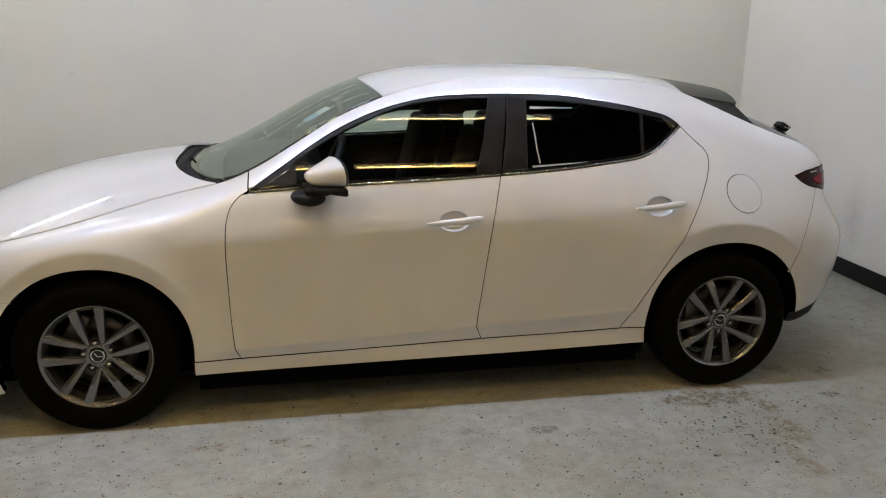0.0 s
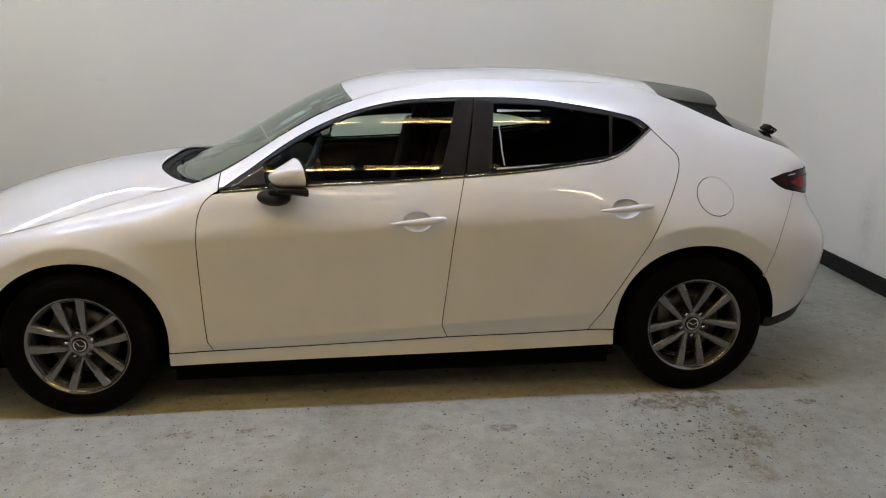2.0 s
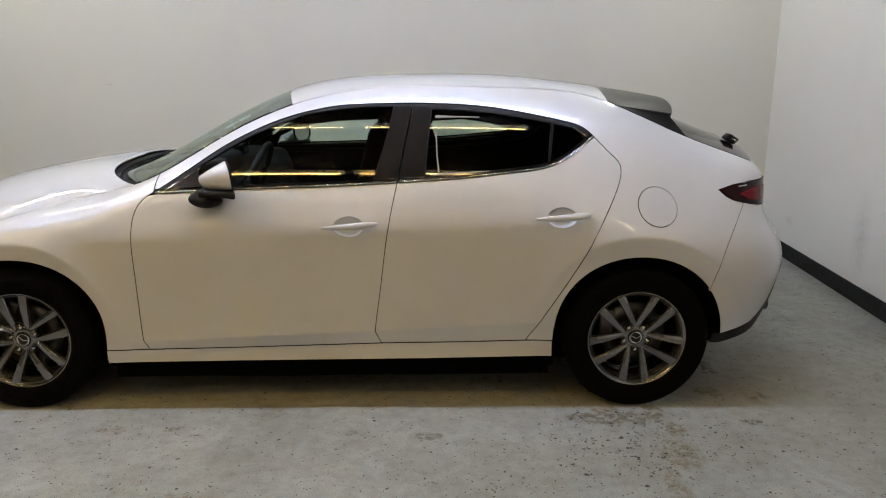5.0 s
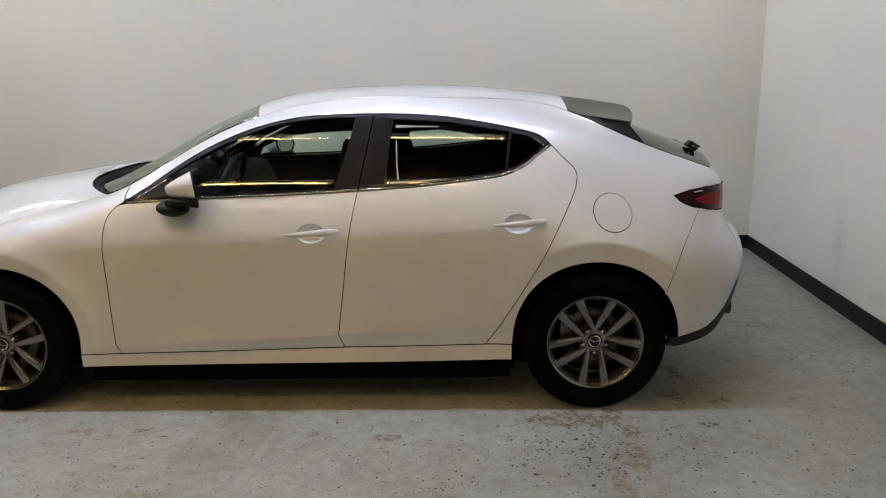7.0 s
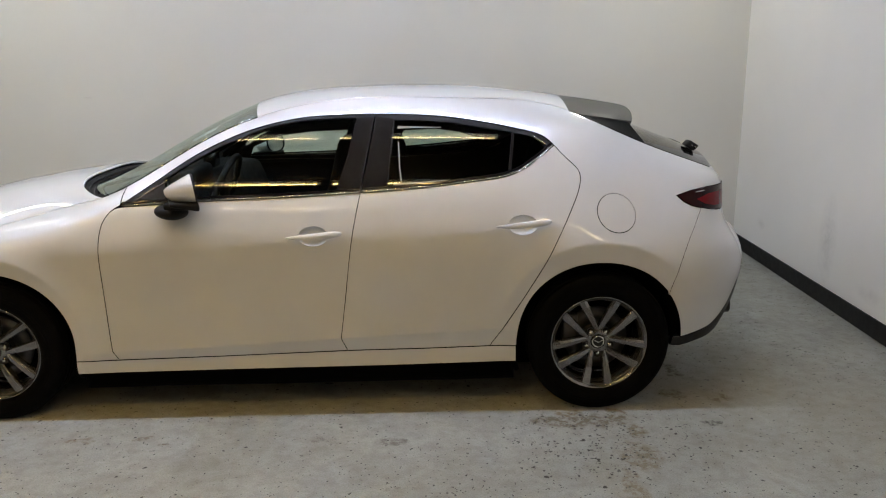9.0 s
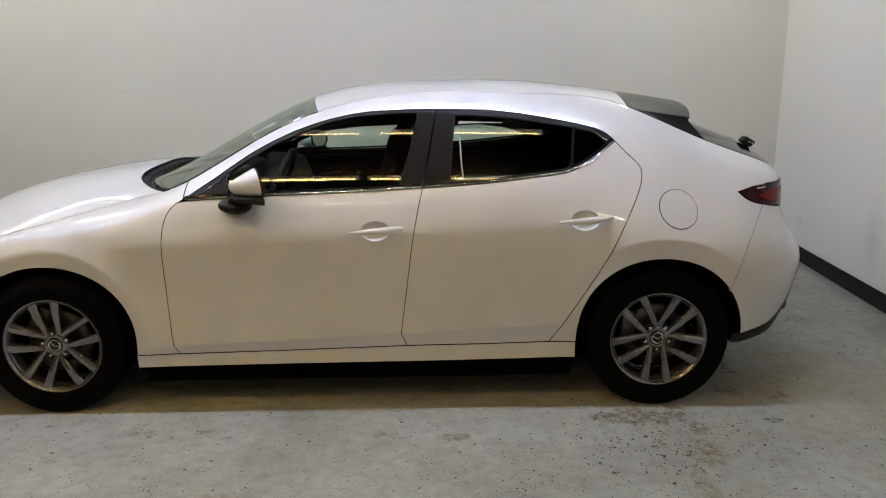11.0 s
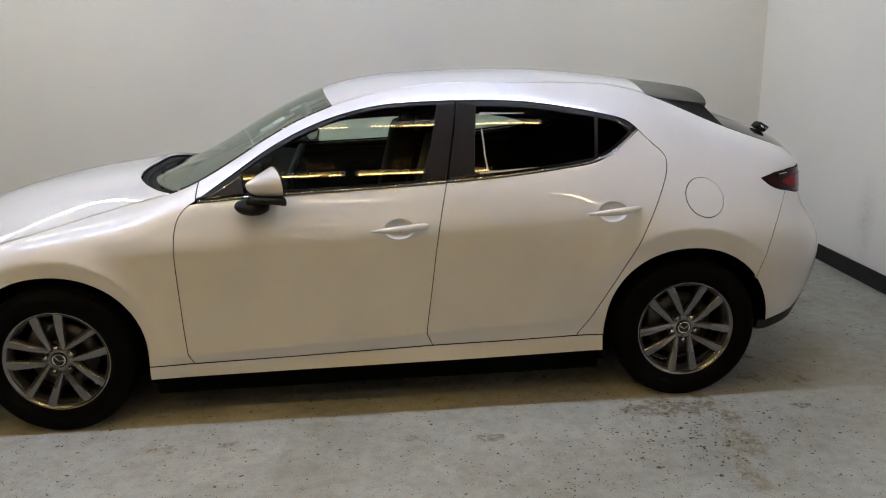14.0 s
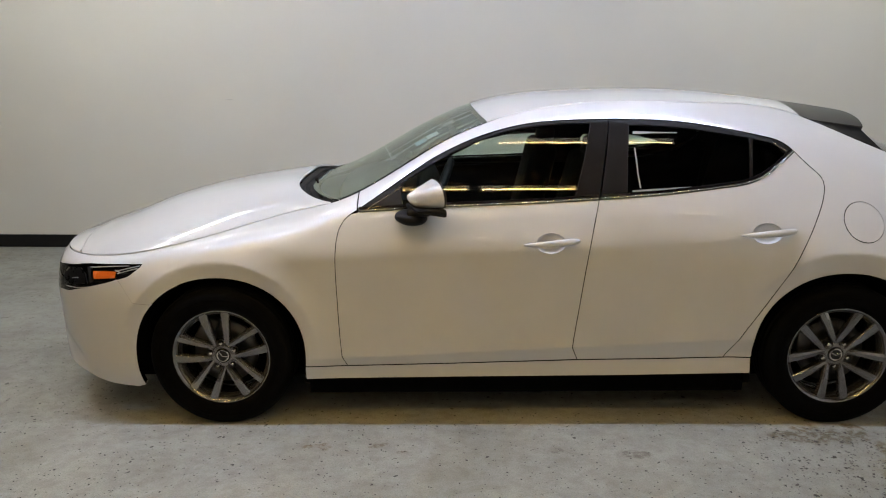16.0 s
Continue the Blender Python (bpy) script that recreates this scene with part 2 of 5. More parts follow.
FILM = plain("cloudy_white_film", (0.27, 0.285, 0.28), 0.5)
BLUE_INK = plain("pale_blue_print", (0.30, 0.42, 0.50), 0.7)
BASE_RUBBER = plain("black_cove_base", (0.009, 0.009, 0.0095), 0.5, grain=0.1, spec=0.25)
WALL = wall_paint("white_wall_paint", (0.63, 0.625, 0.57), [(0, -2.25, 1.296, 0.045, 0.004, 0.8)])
# same off-white paint; the side wall's stronger light is put into this colour
BRIGHTENED_WALL = wall_paint("brightened_wall_paint", (0.92, 0.912, 0.87), [(1, 0.64, 0.42, 0.13, 0.34, 0.26), (1, 1.75, 0.30, 0.10, 0.05, 0.20), (1, 0.05, 0.22, 0.20, 0.06, 0.18)])
# unseen surfaces, coloured dark to cut bounced light and window reflections
CEIL = wall_paint("unseen_dark_ceiling", (0.008, 0.0078, 0.0075))
DARK_WALL = wall_paint("unseen_dark_wall", (0.05, 0.048, 0.045))
FLOOR = floor_paint()
HOUSING = plain("white_enamelled_steel", (0.75, 0.75, 0.73), 0.4)
TUBE_COOL = glow("cool_tube", COOL, COOL_POWER)
TUBE_WALL_FILL = glow("wall_fill_tube", WALL_TINT, WALL_FILL_POWER)
TUBE_PALE = glow("pale_warm_tube", (1.0, 0.76, 0.42), WARM_POWER * 1.94)
TUBE_LINE = glow("bright_pale_warm_tube", (1.0, 0.80, 0.50), WARM_POWER * 1.6)
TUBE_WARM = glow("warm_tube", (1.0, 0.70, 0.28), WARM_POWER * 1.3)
TUBE_MAIN = glow("bright_warm_tube", WARM, WARM_POWER * 3.23)


# ---- the car's body surface: eleven lengthwise lines, blended from the sill up to the roof seam ----
class Spline:
    """Natural cubic through knots."""

    def __init__(self, xs, ys):
        self.x, self.y = np.array(xs, float), np.array(ys, float)
        n, h = len(xs), np.diff(self.x)
        a, b = np.eye(n), np.zeros(n)
        for i in range(1, n - 1):
            a[i, i - 1 : i + 2] = h[i - 1] / 6, (h[i - 1] + h[i]) / 3, h[i] / 6
            b[i] = (self.y[i + 1] - self.y[i]) / h[i] - (self.y[i] - self.y[i - 1]) / h[i - 1]
        self.m = np.linalg.solve(a, b)

    def __call__(self, q):
        q = np.asarray(q, float)
        x, y, m = self.x, self.y, self.m
        q = np.clip(q, x[0], x[-1])
        i = np.clip(np.searchsorted(x, q) - 1, 0, len(x) - 2)
        h = x[i + 1] - x[i]
        a, b = (x[i + 1] - q) / h, (q - x[i]) / h
        return a * y[i] + b * y[i + 1] + ((a**3 - a) * m[i] + (b**3 - b) * m[i + 1]) * h * h / 6


NOSE, TAIL = -2.32, 2.21
STATIONS = (-2.3, -1.9, -1.36, -1.0, -0.8, -0.4, 0.2, 0.8, 1.2, 1.6, 1.95, 2.2)
LINES_Z = [
    [0.07] * 12,
    [0.16, 0.16, 0.19, 0.19, 0.19, 0.19, 0.19, 0.19, 0.20, 0.22, 0.22, 0.22],
    [0.27, 0.27, 0.28, 0.28, 0.28, 0.28, 0.285, 0.29, 0.30, 0.31, 0.31, 0.31],
    [0.41] * 12,
    [0.57] * 12,
    [0.64, 0.655, 0.70, 0.72, 0.73, 0.735, 0.74, 0.745, 0.75, 0.75, 0.74, 0.72],
    [0.69, 0.705, 0.79, 0.83, 0.84, 0.855, 0.86, 0.87, 0.885, 0.87, 0.84, 0.80],
    [0.715, 0.732, 0.83, 0.885, 0.94, 0.975, 0.99, 1.01, 1.02, 0.98, 0.94, 0.87],
    [0.735, 0.745, 0.85, 0.92, 0.975, 1.08, 1.18, 1.18, 1.16, 1.07, 1.0, 0.91],
    [0.745, 0.753, 0.86, 0.94, 1.00, 1.18, 1.34, 1.32, 1.29, 1.145, 1.045, 0.94],
    [0.755, 0.759, 0.866, 0.955, 1.015, 1.235, 1.405, 1.404, 1.36, 1.195, 1.067, 0.96],
]
LINES_Y = [
    [0.80, 0.80, 0.83, 0.86, 0.86, 0.86, 0.86, 0.86, 0.85, 0.82, 0.80, 0.80],
    [0.89, 0.88, 0.865, 0.876, 0.876, 0.876, 0.876, 0.876, 0.870, 0.86, 0.86, 0.86],
    [0.90, 0.89, 0.888, 0.892, 0.893, 0.893, 0.893, 0.893, 0.892, 0.889, 0.88, 0.88],
    [0.895, 0.888, 0.880, 0.885, 0.886, 0.886, 0.886, 0.886, 0.885, 0.882, 0.885, 0.89],
    [0.90, 0.892, 0.881, 0.882, 0.884, 0.885, 0.885, 0.885, 0.884, 0.886, 0.89, 0.895],
    [0.89, 0.887, 0.884, 0.894, 0.898, 0.899, 0.899, 0.899, 0.896, 0.890, 0.885, 0.875],
    [0.87, 0.867, 0.870, 0.877, 0.880, 0.881, 0.881, 0.880, 0.874, 0.857, 0.835, 0.81],
    [0.86, 0.845, 0.838, 0.85, 0.852, 0.850, 0.848, 0.838, 0.800, 0.785, 0.77, 0.74],
    [0.85, 0.82, 0.80, 0.80, 0.82, 0.800, 0.745, 0.731, 0.711, 0.73, 0.72, 0.70],
    [0.84, 0.79, 0.76, 0.73, 0.77, 0.735, 0.640, 0.636, 0.612, 0.65, 0.66, 0.66],
    [0.83, 0.76, 0.72, 0.645, 0.715, 0.665, 0.56, 0.53, 0.46, 0.545, 0.60, 0.62],
]
NOSES = (-2.26, -2.29, -2.30, -2.305, -2.31, -2.305, -2.295, -2.285, -2.275, -2.265, -2.26)
TAILS = (2.04, 2.07, 2.10, 2.155, 2.19, 2.19, 2.075, 2.075, 2.075, 2.07, 2.05)
ROUND = (0.55, 0.55, 0.55, 0.55, 0.55, 0.5, 0.45, 0.4, 0.33, 0.3, 0.3)
SPLINES = [(Spline(STATIONS, y), Spline(STATIONS, z)) for y, z in zip(LINES_Y, LINES_Z)]
AXLES, HUB_Z, TYRE_R = (-1.3625, 1.3625), 0.32, 0.323


def corner(s, r, n=2.5):
    """How far a corner of radius r has come out, s metres from its end."""
    u = 1 - np.clip(s / r, 0, 1)
    return (1 - u**n) ** (1 / n)


def lines(x):
    """The eleven lines' y and z at x."""
    x = np.asarray(x, float)
    ys = [sy(x) * corner(x - n, 0.72, 2.7) * corner(t - x, r, 2.6) for (sy, _), n, t, r in zip(SPLINES, NOSES, TAILS, ROUND)]
    return np.array(ys), np.array([sz(x) for _, sz in SPLINES])


def blend(ctrl, v):
    """A clamped uniform B-spline through the lines, v from 0 to 10."""
    k = len(ctrl)
    p = np.concatenate([2 * ctrl[:1] - ctrl[1:2], ctrl, 2 * ctrl[-1:] - ctrl[-2:-1]])
    i = np.clip(v.astype(int), 0, k - 2)
    f, n = v - i, np.arange(ctrl.shape[1])
    w = ((1 - f) ** 3 / 6, (3 * f**3 - 6 * f**2 + 4) / 6, (-3 * f**3 + 3 * f**2 + 3 * f + 1) / 6, f**3 / 6)
    return sum(w[j] * p[i + j, n] for j in range(4))


def seam(x):
    """The upper edge of the body side (hood gap, windscreen pillar, roof seam, hatch edge): y, z."""
    ys, zs = lines(np.atleast_1d(x))
    return ys[-1], zs[-1]


def flare(x, z):
    """The wheel arches stand proud, with a soft ridge round each opening."""
    out = 0
    for hx, crest, reach, high, turn in ((AXLES[0], 0.442, 0.105, 0.0135, 0.017), (AXLES[1], 0.472, 0.150, 0.0220, 0.017)):
        r = np.hypot(x - hx, z - HUB_Z)
        t = np.clip((crest + reach - r) / reach, 0, 1)
        inner = (crest - r) / 0.09
        inner = np.where(inner > 0.12, inner - 0.06, np.clip(inner + 0.12, 0, None) ** 2 / 0.96)
        out = out + (high * t**1.8 - turn * np.clip(inner, 0, 1)) * np.clip((z - (0.22 if hx < 0 else 0.42)) / 0.36, 0, 1)
    return out


def kick(x, z):
    """The doors tuck under at their foot, below a crease that climbs towards the rear."""
    t = np.clip(0.320 + 0.046 * (x + 0.8) - z, 0, 0.07)
    return -0.40 * t * np.clip((z - 0.20) / 0.09, 0, 1) * np.clip((x + 1.02) / 0.20, 0, 1) * np.clip((1.12 - x) / 0.2, 0, 1)


SHOULDER = Spline((0.26, 0.30, 0.36, 0.42, 0.50, 0.60, 0.70, 0.74, 0.78, 0.80, 0.825, 0.85, 0.90, 0.955, 0.985), (0, -0.001, -0.005, -0.0076, -0.0069, -0.0074, -0.0068, -0.0046, -0.001, 0.0012, 0.0024, 0.0026, 0.0011, 0.0004, 0))


def shoulder(x, z):
    """A firm shoulder along the doors, climbing towards the rear, over a hollow flank."""
    rise = 0.045 * (x + 0.1) * np.clip((z - 0.55) / 0.25, 0, 1) * np.clip((0.985 - z) / 0.12, 0, 1)
    return SHOULDER(z - rise) * np.clip((x + 1.32) / 0.40, 0, 1) * np.clip((1.45 - x) / 0.40, 0, 1)


def fold(x, z):
    """A slanting hollow in the lower corner of the front bumper."""
    d = (x + 2.075) * 0.65 + (z - 0.30) * 0.76
    a = (x + 2.075) * 0.76 - (z - 0.30) * 0.65
    return 0.016 * np.exp(-((d / 0.032) ** 2) - (a / 0.10) ** 2)


def half_width(x, z):
    """The body side's distance from the middle plane."""
    x, z = np.atleast_1d(np.asarray(x, float)), np.atleast_1d(np.asarray(z, float))
    ys, zs = lines(x)
    lo, hi = np.zeros_like(x), np.full_like(x, 10.0)
    for _ in range(34):
        mid = (lo + hi) / 2
        up = blend(zs, mid) < z
        lo, hi = np.where(up, mid, lo), np.where(up, hi, mid)
    y = blend(ys, lo)
    return np.maximum(y + kick(x, z) + shoulder(x, z) - fold(x, z) + flare(x, z) * corner(x - NOSE, 0.72, 2.7) * corner(TAIL - x, 0.55, 2.6), 0)


def side_normal(x, z, e=0.004):
    yx = (half_width(x + e, z) - half_width(x - e, z)) / (2 * e)
    yz = (half_width(x, z + e) - half_width(x, z - e)) / (2 * e)
    n = np.stack([-yx, -np.ones_like(yx), -yz], 1)
    return n / np.linalg.norm(n, axis=1)[:, None]


GLASS_PLAN = Spline((-0.8, -0.2, 0.3, 0.8, 1.2), (0.842, 0.848, 0.846, 0.832, 0.800))


def glass_normal(x, z, e=0.01):
    """The side glass is one long barrel: it leans in more the higher it goes."""
    run = (GLASS_PLAN(x + e) - GLASS_PLAN(x - e)) / (2 * e)
    n = np.stack([-run, -np.ones_like(x), 0.47 + 0.82 * (z - 1.0)], 1)
    return n / np.linalg.norm(n, axis=1)[:, None]


# ---- mesh helpers ----
def part(name, bm, material, parent=None, label="", smooth=True):
    """Links a bmesh as one mesh object under a thing or a part."""
    me = bpy.data.meshes.new(name)
    bm.to_mesh(me)
    bm.free()
    me.materials.append(material)
    me.shade_smooth() if smooth else me.shade_flat()
    ob = new(name, me)
    if parent:
        ob.parent = parent
    return tagged(ob, label)


def raw(name, verts, faces, material, parent=None, label="", normals=None):
    me = bpy.data.meshes.new(name)
    me.from_pydata([tuple(map(float, v)) for v in verts], [], [tuple(map(int, f)) for f in faces])
    me.materials.append(material)
    me.shade_smooth()
    if normals is not None:
        me.normals_split_custom_set_from_vertices([tuple(map(float, n)) for n in normals])
    ob = new(name, me)
    if parent:
        ob.parent = parent
    return tagged(ob, label)


def box(size, at=(0, 0, 0), bevel=0.0, segments=2, turn=None):
    bm = bmesh.new()
    bmesh.ops.create_cube(bm, size=1, matrix=Matrix.Diagonal((*size, 1)))
    if bevel:
        bmesh.ops.bevel(bm, geom=bm.edges[:], offset=bevel, segments=segments, affect="EDGES", profile=0.5)
    bm.transform(Matrix.Translation(at) @ (turn or Matrix()))
    return bm


def join(*meshes):
    out = bmesh.new()
    for bm in meshes:
        me = bpy.data.meshes.new("tmp")
        bm.to_mesh(me)
        bm.free()
        out.from_mesh(me)
        bpy.data.meshes.remove(me)
    return out


def lathe(profile, n=64, axis="Y"):
    """Turns (radius, along) pairs round an axis; the pairs form a closed loop if the last equals the first."""
    bm = bmesh.new()
    rings = []
    for r, a in profile:
        ring = []
        for i in range(n):
            t = 2 * math.pi * i / n
            c, s = r * math.cos(t), r * math.sin(t)
            ring.append(bm.verts.new((c, a, s) if axis == "Y" else (c, s, a)))
        rings.append(ring)
    for p, q in zip(rings, rings[1:]):
        for i in range(n):
            bm.faces.new((p[i], p[(i + 1) % n], q[(i + 1) % n], q[i]))
    bmesh.ops.remove_doubles(bm, verts=bm.verts[:], dist=1e-6)
    bmesh.ops.recalc_face_normals(bm, faces=bm.faces[:])
    return bm


def tube(points, radius, n=10, closed=False):
    """A round bar along points; radius may be a list."""
    bm = bmesh.new()
    pts = [Vector(p) for p in points]
    m = len(pts)
    radii = radius if isinstance(radius, list) else [radius] * m
    rings = []
    for i, p in enumerate(pts):
        a, b = (pts[i - 1], pts[(i + 1) % m]) if closed else (pts[max(i - 1, 0)], pts[min(i + 1, m - 1)])
        d = (b - a).normalized()
        u = d.cross(Vector((0, 0, 1)) if abs(d.z) < 0.9 else Vector((1, 0, 0))).normalized()
        v = d.cross(u)
        rings.append([bm.verts.new(p + radii[i] * (math.cos(t) * u + math.sin(t) * v)) for t in (2 * math.pi * k / n for k in range(n))])
    pairs = list(zip(rings, rings[1:])) + ([(rings[-1], rings[0])] if closed else [])
    for p, q in pairs:
        for k in range(n):
            bm.faces.new((p[k], p[(k + 1) % n], q[(k + 1) % n], q[k]))
    if not closed:
        bm.faces.new(rings[0])
        bm.faces.new(rings[-1][::-1])
    bmesh.ops.recalc_face_normals(bm, faces=bm.faces[:])
    return bm


def dense(points, step=0.012, smooth=False, closed=True):
    """Points along a polyline; smooth runs a curve through them first."""
    p = np.array(points, float)
    if smooth:
        t = np.r_[0, np.cumsum(np.hypot(*np.diff(p, axis=0).T))]
        q = np.linspace(0, t[-1], max(int(t[-1] / step), 2) + 1)
        return np.stack([Spline(t, p[:, 0])(q), Spline(t, p[:, 1])(q)], 1)
    out, ring = [], np.r_[p, p[:1]] if closed else p
    for a, b in zip(ring, ring[1:]):
        k = max(int(np.ceil(np.hypot(*(b - a)) / step)), 1)
        out += [a + (b - a) * i / k for i in range(k)]
    return np.array(out if closed else out + [p[-1]])


def inset(poly, d):
    """A closed polygon drawn in by d."""
    p = np.array(poly, float)
    keep = np.hypot(*(p - np.roll(p, 1, 0)).T) > 1e-5
    p = p[keep]
    if ((np.roll(p[:, 0], -1) - p[:, 0]) * (np.roll(p[:, 1], -1) + p[:, 1])).sum() > 0:
        p = p[::-1]
    e0, e1 = p - np.roll(p, 1, 0), np.roll(p, -1, 0) - p
    n0 = np.stack([-e0[:, 1], e0[:, 0]], 1) / np.hypot(*e0.T)[:, None]
    n1 = np.stack([-e1[:, 1], e1[:, 0]], 1) / np.hypot(*e1.T)[:, None]
    n = n0 + n1
    n /= np.maximum((n * n).sum(1) / 2, 0.35)[:, None]
    return p + d * n


def inside(poly, pts, margin=0.0):
    """Which points lie in a polygon, at least margin from its edge."""
    x, y = pts[:, 0], pts[:, 1]
    hit, near = np.zeros(len(pts), bool), np.full(len(pts), 9.0)
    for (x0, y0), (x1, y1) in zip(poly, np.roll(poly, -1, 0)):
        if y0 != y1:
            cross = (y0 > y) != (y1 > y)
            hit ^= cross & (x < (x1 - x0) * (y - y0) / (y1 - y0) + x0)
        ex, ey = x1 - x0, y1 - y0
        t = np.clip(((x - x0) * ex + (y - y0) * ey) / max(ex * ex + ey * ey, 1e-12), 0, 1)
        near = np.minimum(near, np.hypot(x - x0 - t * ex, y - y0 - t * ey))
    return hit & (near > margin)


def mesh2d(poly, holes=(), step=0.025):
    """Triangles that fill a polygon with holes: points, faces, and the rings of edge indices."""
    from mathutils.geometry import delaunay_2d_cdt

    rings = [np.array(poly)] + [np.array(h) for h in holes]
    lo, hi = rings[0].min(0), rings[0].max(0)
    gx, gy = np.arange(lo[0], hi[0], step), np.arange(lo[1], hi[1], step * 0.87)
    grid = np.array([(x + (j % 2) * step / 2, y) for j, y in enumerate(gy) for x in gx]).reshape(-1, 2)
    ok = inside(rings[0], grid, step * 0.45)
    for h in rings[1:]:
        big = inset(h, -step * 0.45)
        ok &= ~inside(big, grid)
    pts, edges, base = [], [], 0
    for r in rings:
        pts += [Vector(p) for p in r]
        edges += [(base + i, base + (i + 1) % len(r)) for i in range(len(r))]
        base += len(r)
    pts += [Vector(p) for p in grid[ok]]
    v, _, f, *_ = delaunay_2d_cdt(pts, edges, [], 1, 1e-6)
    v = np.array([tuple(p) for p in v])
    mids = np.array([v[list(t)].mean(0) for t in f])
    keep = inside(rings[0], mids)
    for h in rings[1:]:
        keep &= ~inside(h, mids)
    f = [t for t, ok in zip(f, keep) if ok]
    faces = []
    for t in f:
        a, b, c = v[t[0]], v[t[1]], v[t[2]]
        if (b[0] - a[0]) * (c[1] - a[1]) - (b[1] - a[1]) * (c[0] - a[0]) < 0:
            t = t[::-1]
        faces.append(tuple(t))
    return v, faces, rings


def nose_x(z):
    return np.interp(z, (0.06, 0.15, 0.25, 0.42, 0.58, 0.64, 0.69, 0.715, 0.735, 0.755), (*NOSES[:9], NOSES[10]))


def tail_x(z):
    return np.interp(z, (0.06, 0.15, 0.25, 0.42, 0.58, 0.72, 0.8, 0.87, 0.91, 0.94, 1.067), TAILS)


def to_world(pts, side, lift, wrap):
    """From the flat plan of the body side to the body: wrap 'nose' or 'tail' counts from the car's end by a root."""
    x, z = pts[:, 0].copy(), pts[:, 1]
    if wrap == "nose":
        x = nose_x(z) + np.maximum(pts[:, 0], 0) ** 2
    elif wrap == "tail":
        x = tail_x(z) - np.maximum(pts[:, 0], 0) ** 2
    y, n = half_width(x, z), side_normal(x, z)
    if wrap:
        y = np.where(pts[:, 0] < 1e-4, 0, y)
        end = np.clip(1 - pts[:, 0] / 0.12, 0, 1)[:, None]
        n = n * (1 - end) + np.array([[-1.0 if wrap == "nose" else 1.0, 0, 0]]) * end
        n /= np.linalg.norm(n, axis=1)[:, None]
    p = np.stack([x, -y, z], 1) + lift * n
    if side > 0:
        p[:, 1] *= -1
        n = n * (1, -1, 1)
    return p, n


def panel(name, poly, material, parent, side=-1, lift=0.0, gap=0.0017, holes=(), depth=0.026, step=0.028, wrap="", label="", barrel=False):
    """A body panel: an outline on the body side (x, z), with turned-in edges."""
    flip = wrap == "tail"

    def plan(q):
        q = np.array(q, float)
        if wrap == "nose":
            q[:, 0] = np.sqrt(np.maximum(q[:, 0] - nose_x(q[:, 1]), 0))
        elif wrap == "tail":
            q[:, 0] = np.sqrt(np.maximum(tail_x(q[:, 1]) - q[:, 0], 0))
        return q

    outline = inset(dense(plan(poly)), gap)
    if wrap:
        outline[:, 0] = np.where(outline[:, 0] < 0.012, 0, outline[:, 0])
    cut = [inset(dense(plan(h)), -gap) for h in holes]
    v, faces, rings = mesh2d(outline, cut, step)
    p, n = to_world(v, side, lift, wrap)
    if barrel:
        n = glass_normal(v[:, 0], v[:, 1]) * (1, -side, 1)
    if (side > 0) != flip:
        faces = [f[::-1] for f in faces]
    verts, norms, base = list(p), list(n), len(p)
    for k, r in enumerate(rings):
        q, m = to_world(r, side, lift, wrap)
        c = np.roll(q, -1, 0) - np.roll(q, 1, 0)
        out = np.cross(c, m)
        out /= np.maximum(np.linalg.norm(out, axis=1), 1e-9)[:, None]
        if side > 0:
            out = -out
        if flip:
            out = -out
        a, cnt = len(verts), len(r)
        verts += list(q) + list(q - (depth if k == 0 else min(depth, 0.010)) * m)
        mid = out * 0.8 + m * 0.6
        norms += list(mid) + list(out)
        for i in range(cnt):
            j = (i + 1) % cnt
            quad = (a + i, a + cnt + i, a + cnt + j, a + j)
            faces.append(quad if ((side > 0) != flip) else quad[::-1])
    return raw(name, verts, faces, material, parent, label, norms)


def patch(name, f, nu, nw, material, parent, depth=0.01, label="", both=False):
    """A curved sheet f(u, w), u and w from 0 to 1, with turned-down edges."""
    u, w = np.meshgrid(np.linspace(0, 1, nu), np.linspace(0, 1, nw), indexing="ij")
    p = np.array(f(u.ravel(), w.ravel())).T.reshape(nu, nw, 3)
    n = np.cross(np.gradient(p, axis=0), np.gradient(p, axis=1))
    n /= np.maximum(np.linalg.norm(n, axis=2), 1e-12)[:, :, None]
    if n[:, :, 2].mean() < 0:
        n = -n
        turned = True
    else:
        turned = False
    verts, norms = list(p.reshape(-1, 3)), list(n.reshape(-1, 3))
    faces = []
    for i in range(nu - 1):
        for j in range(nw - 1):
            q = (i * nw + j, (i + 1) * nw + j, (i + 1) * nw + j + 1, i * nw + j + 1)
            faces.append(q[::-1] if turned else q)
    ring = [(i, 0) for i in range(nu)] + [(nu - 1, j) for j in range(1, nw)] + [(i, nw - 1) for i in range(nu - 2, -1, -1)] + [(0, j) for j in range(nw - 2, 0, -1)]
    base, cnt, mid = len(verts), len(ring), p.reshape(-1, 3).mean(0)
    for i, j in ring:
        out = p[i, j] - mid
        out /= np.linalg.norm(out)
        verts += [p[i, j], p[i, j] - depth * n[i, j]]
        norms += [out * 0.6 + n[i, j] * 0.6, out]
    for k in range(cnt):
        a, b = base + 2 * k, base + 2 * ((k + 1) % cnt)
        faces.append((a, b, b + 1, a + 1) if turned else (a, a + 1, b + 1, b))
    return raw(name, verts, faces, material, parent, label, norms)


# ---- the room: its walls stand two and a half degrees askew to the car ----
ROOM = pose(3.247, 2.325, 0, 0, 0, -2.45)


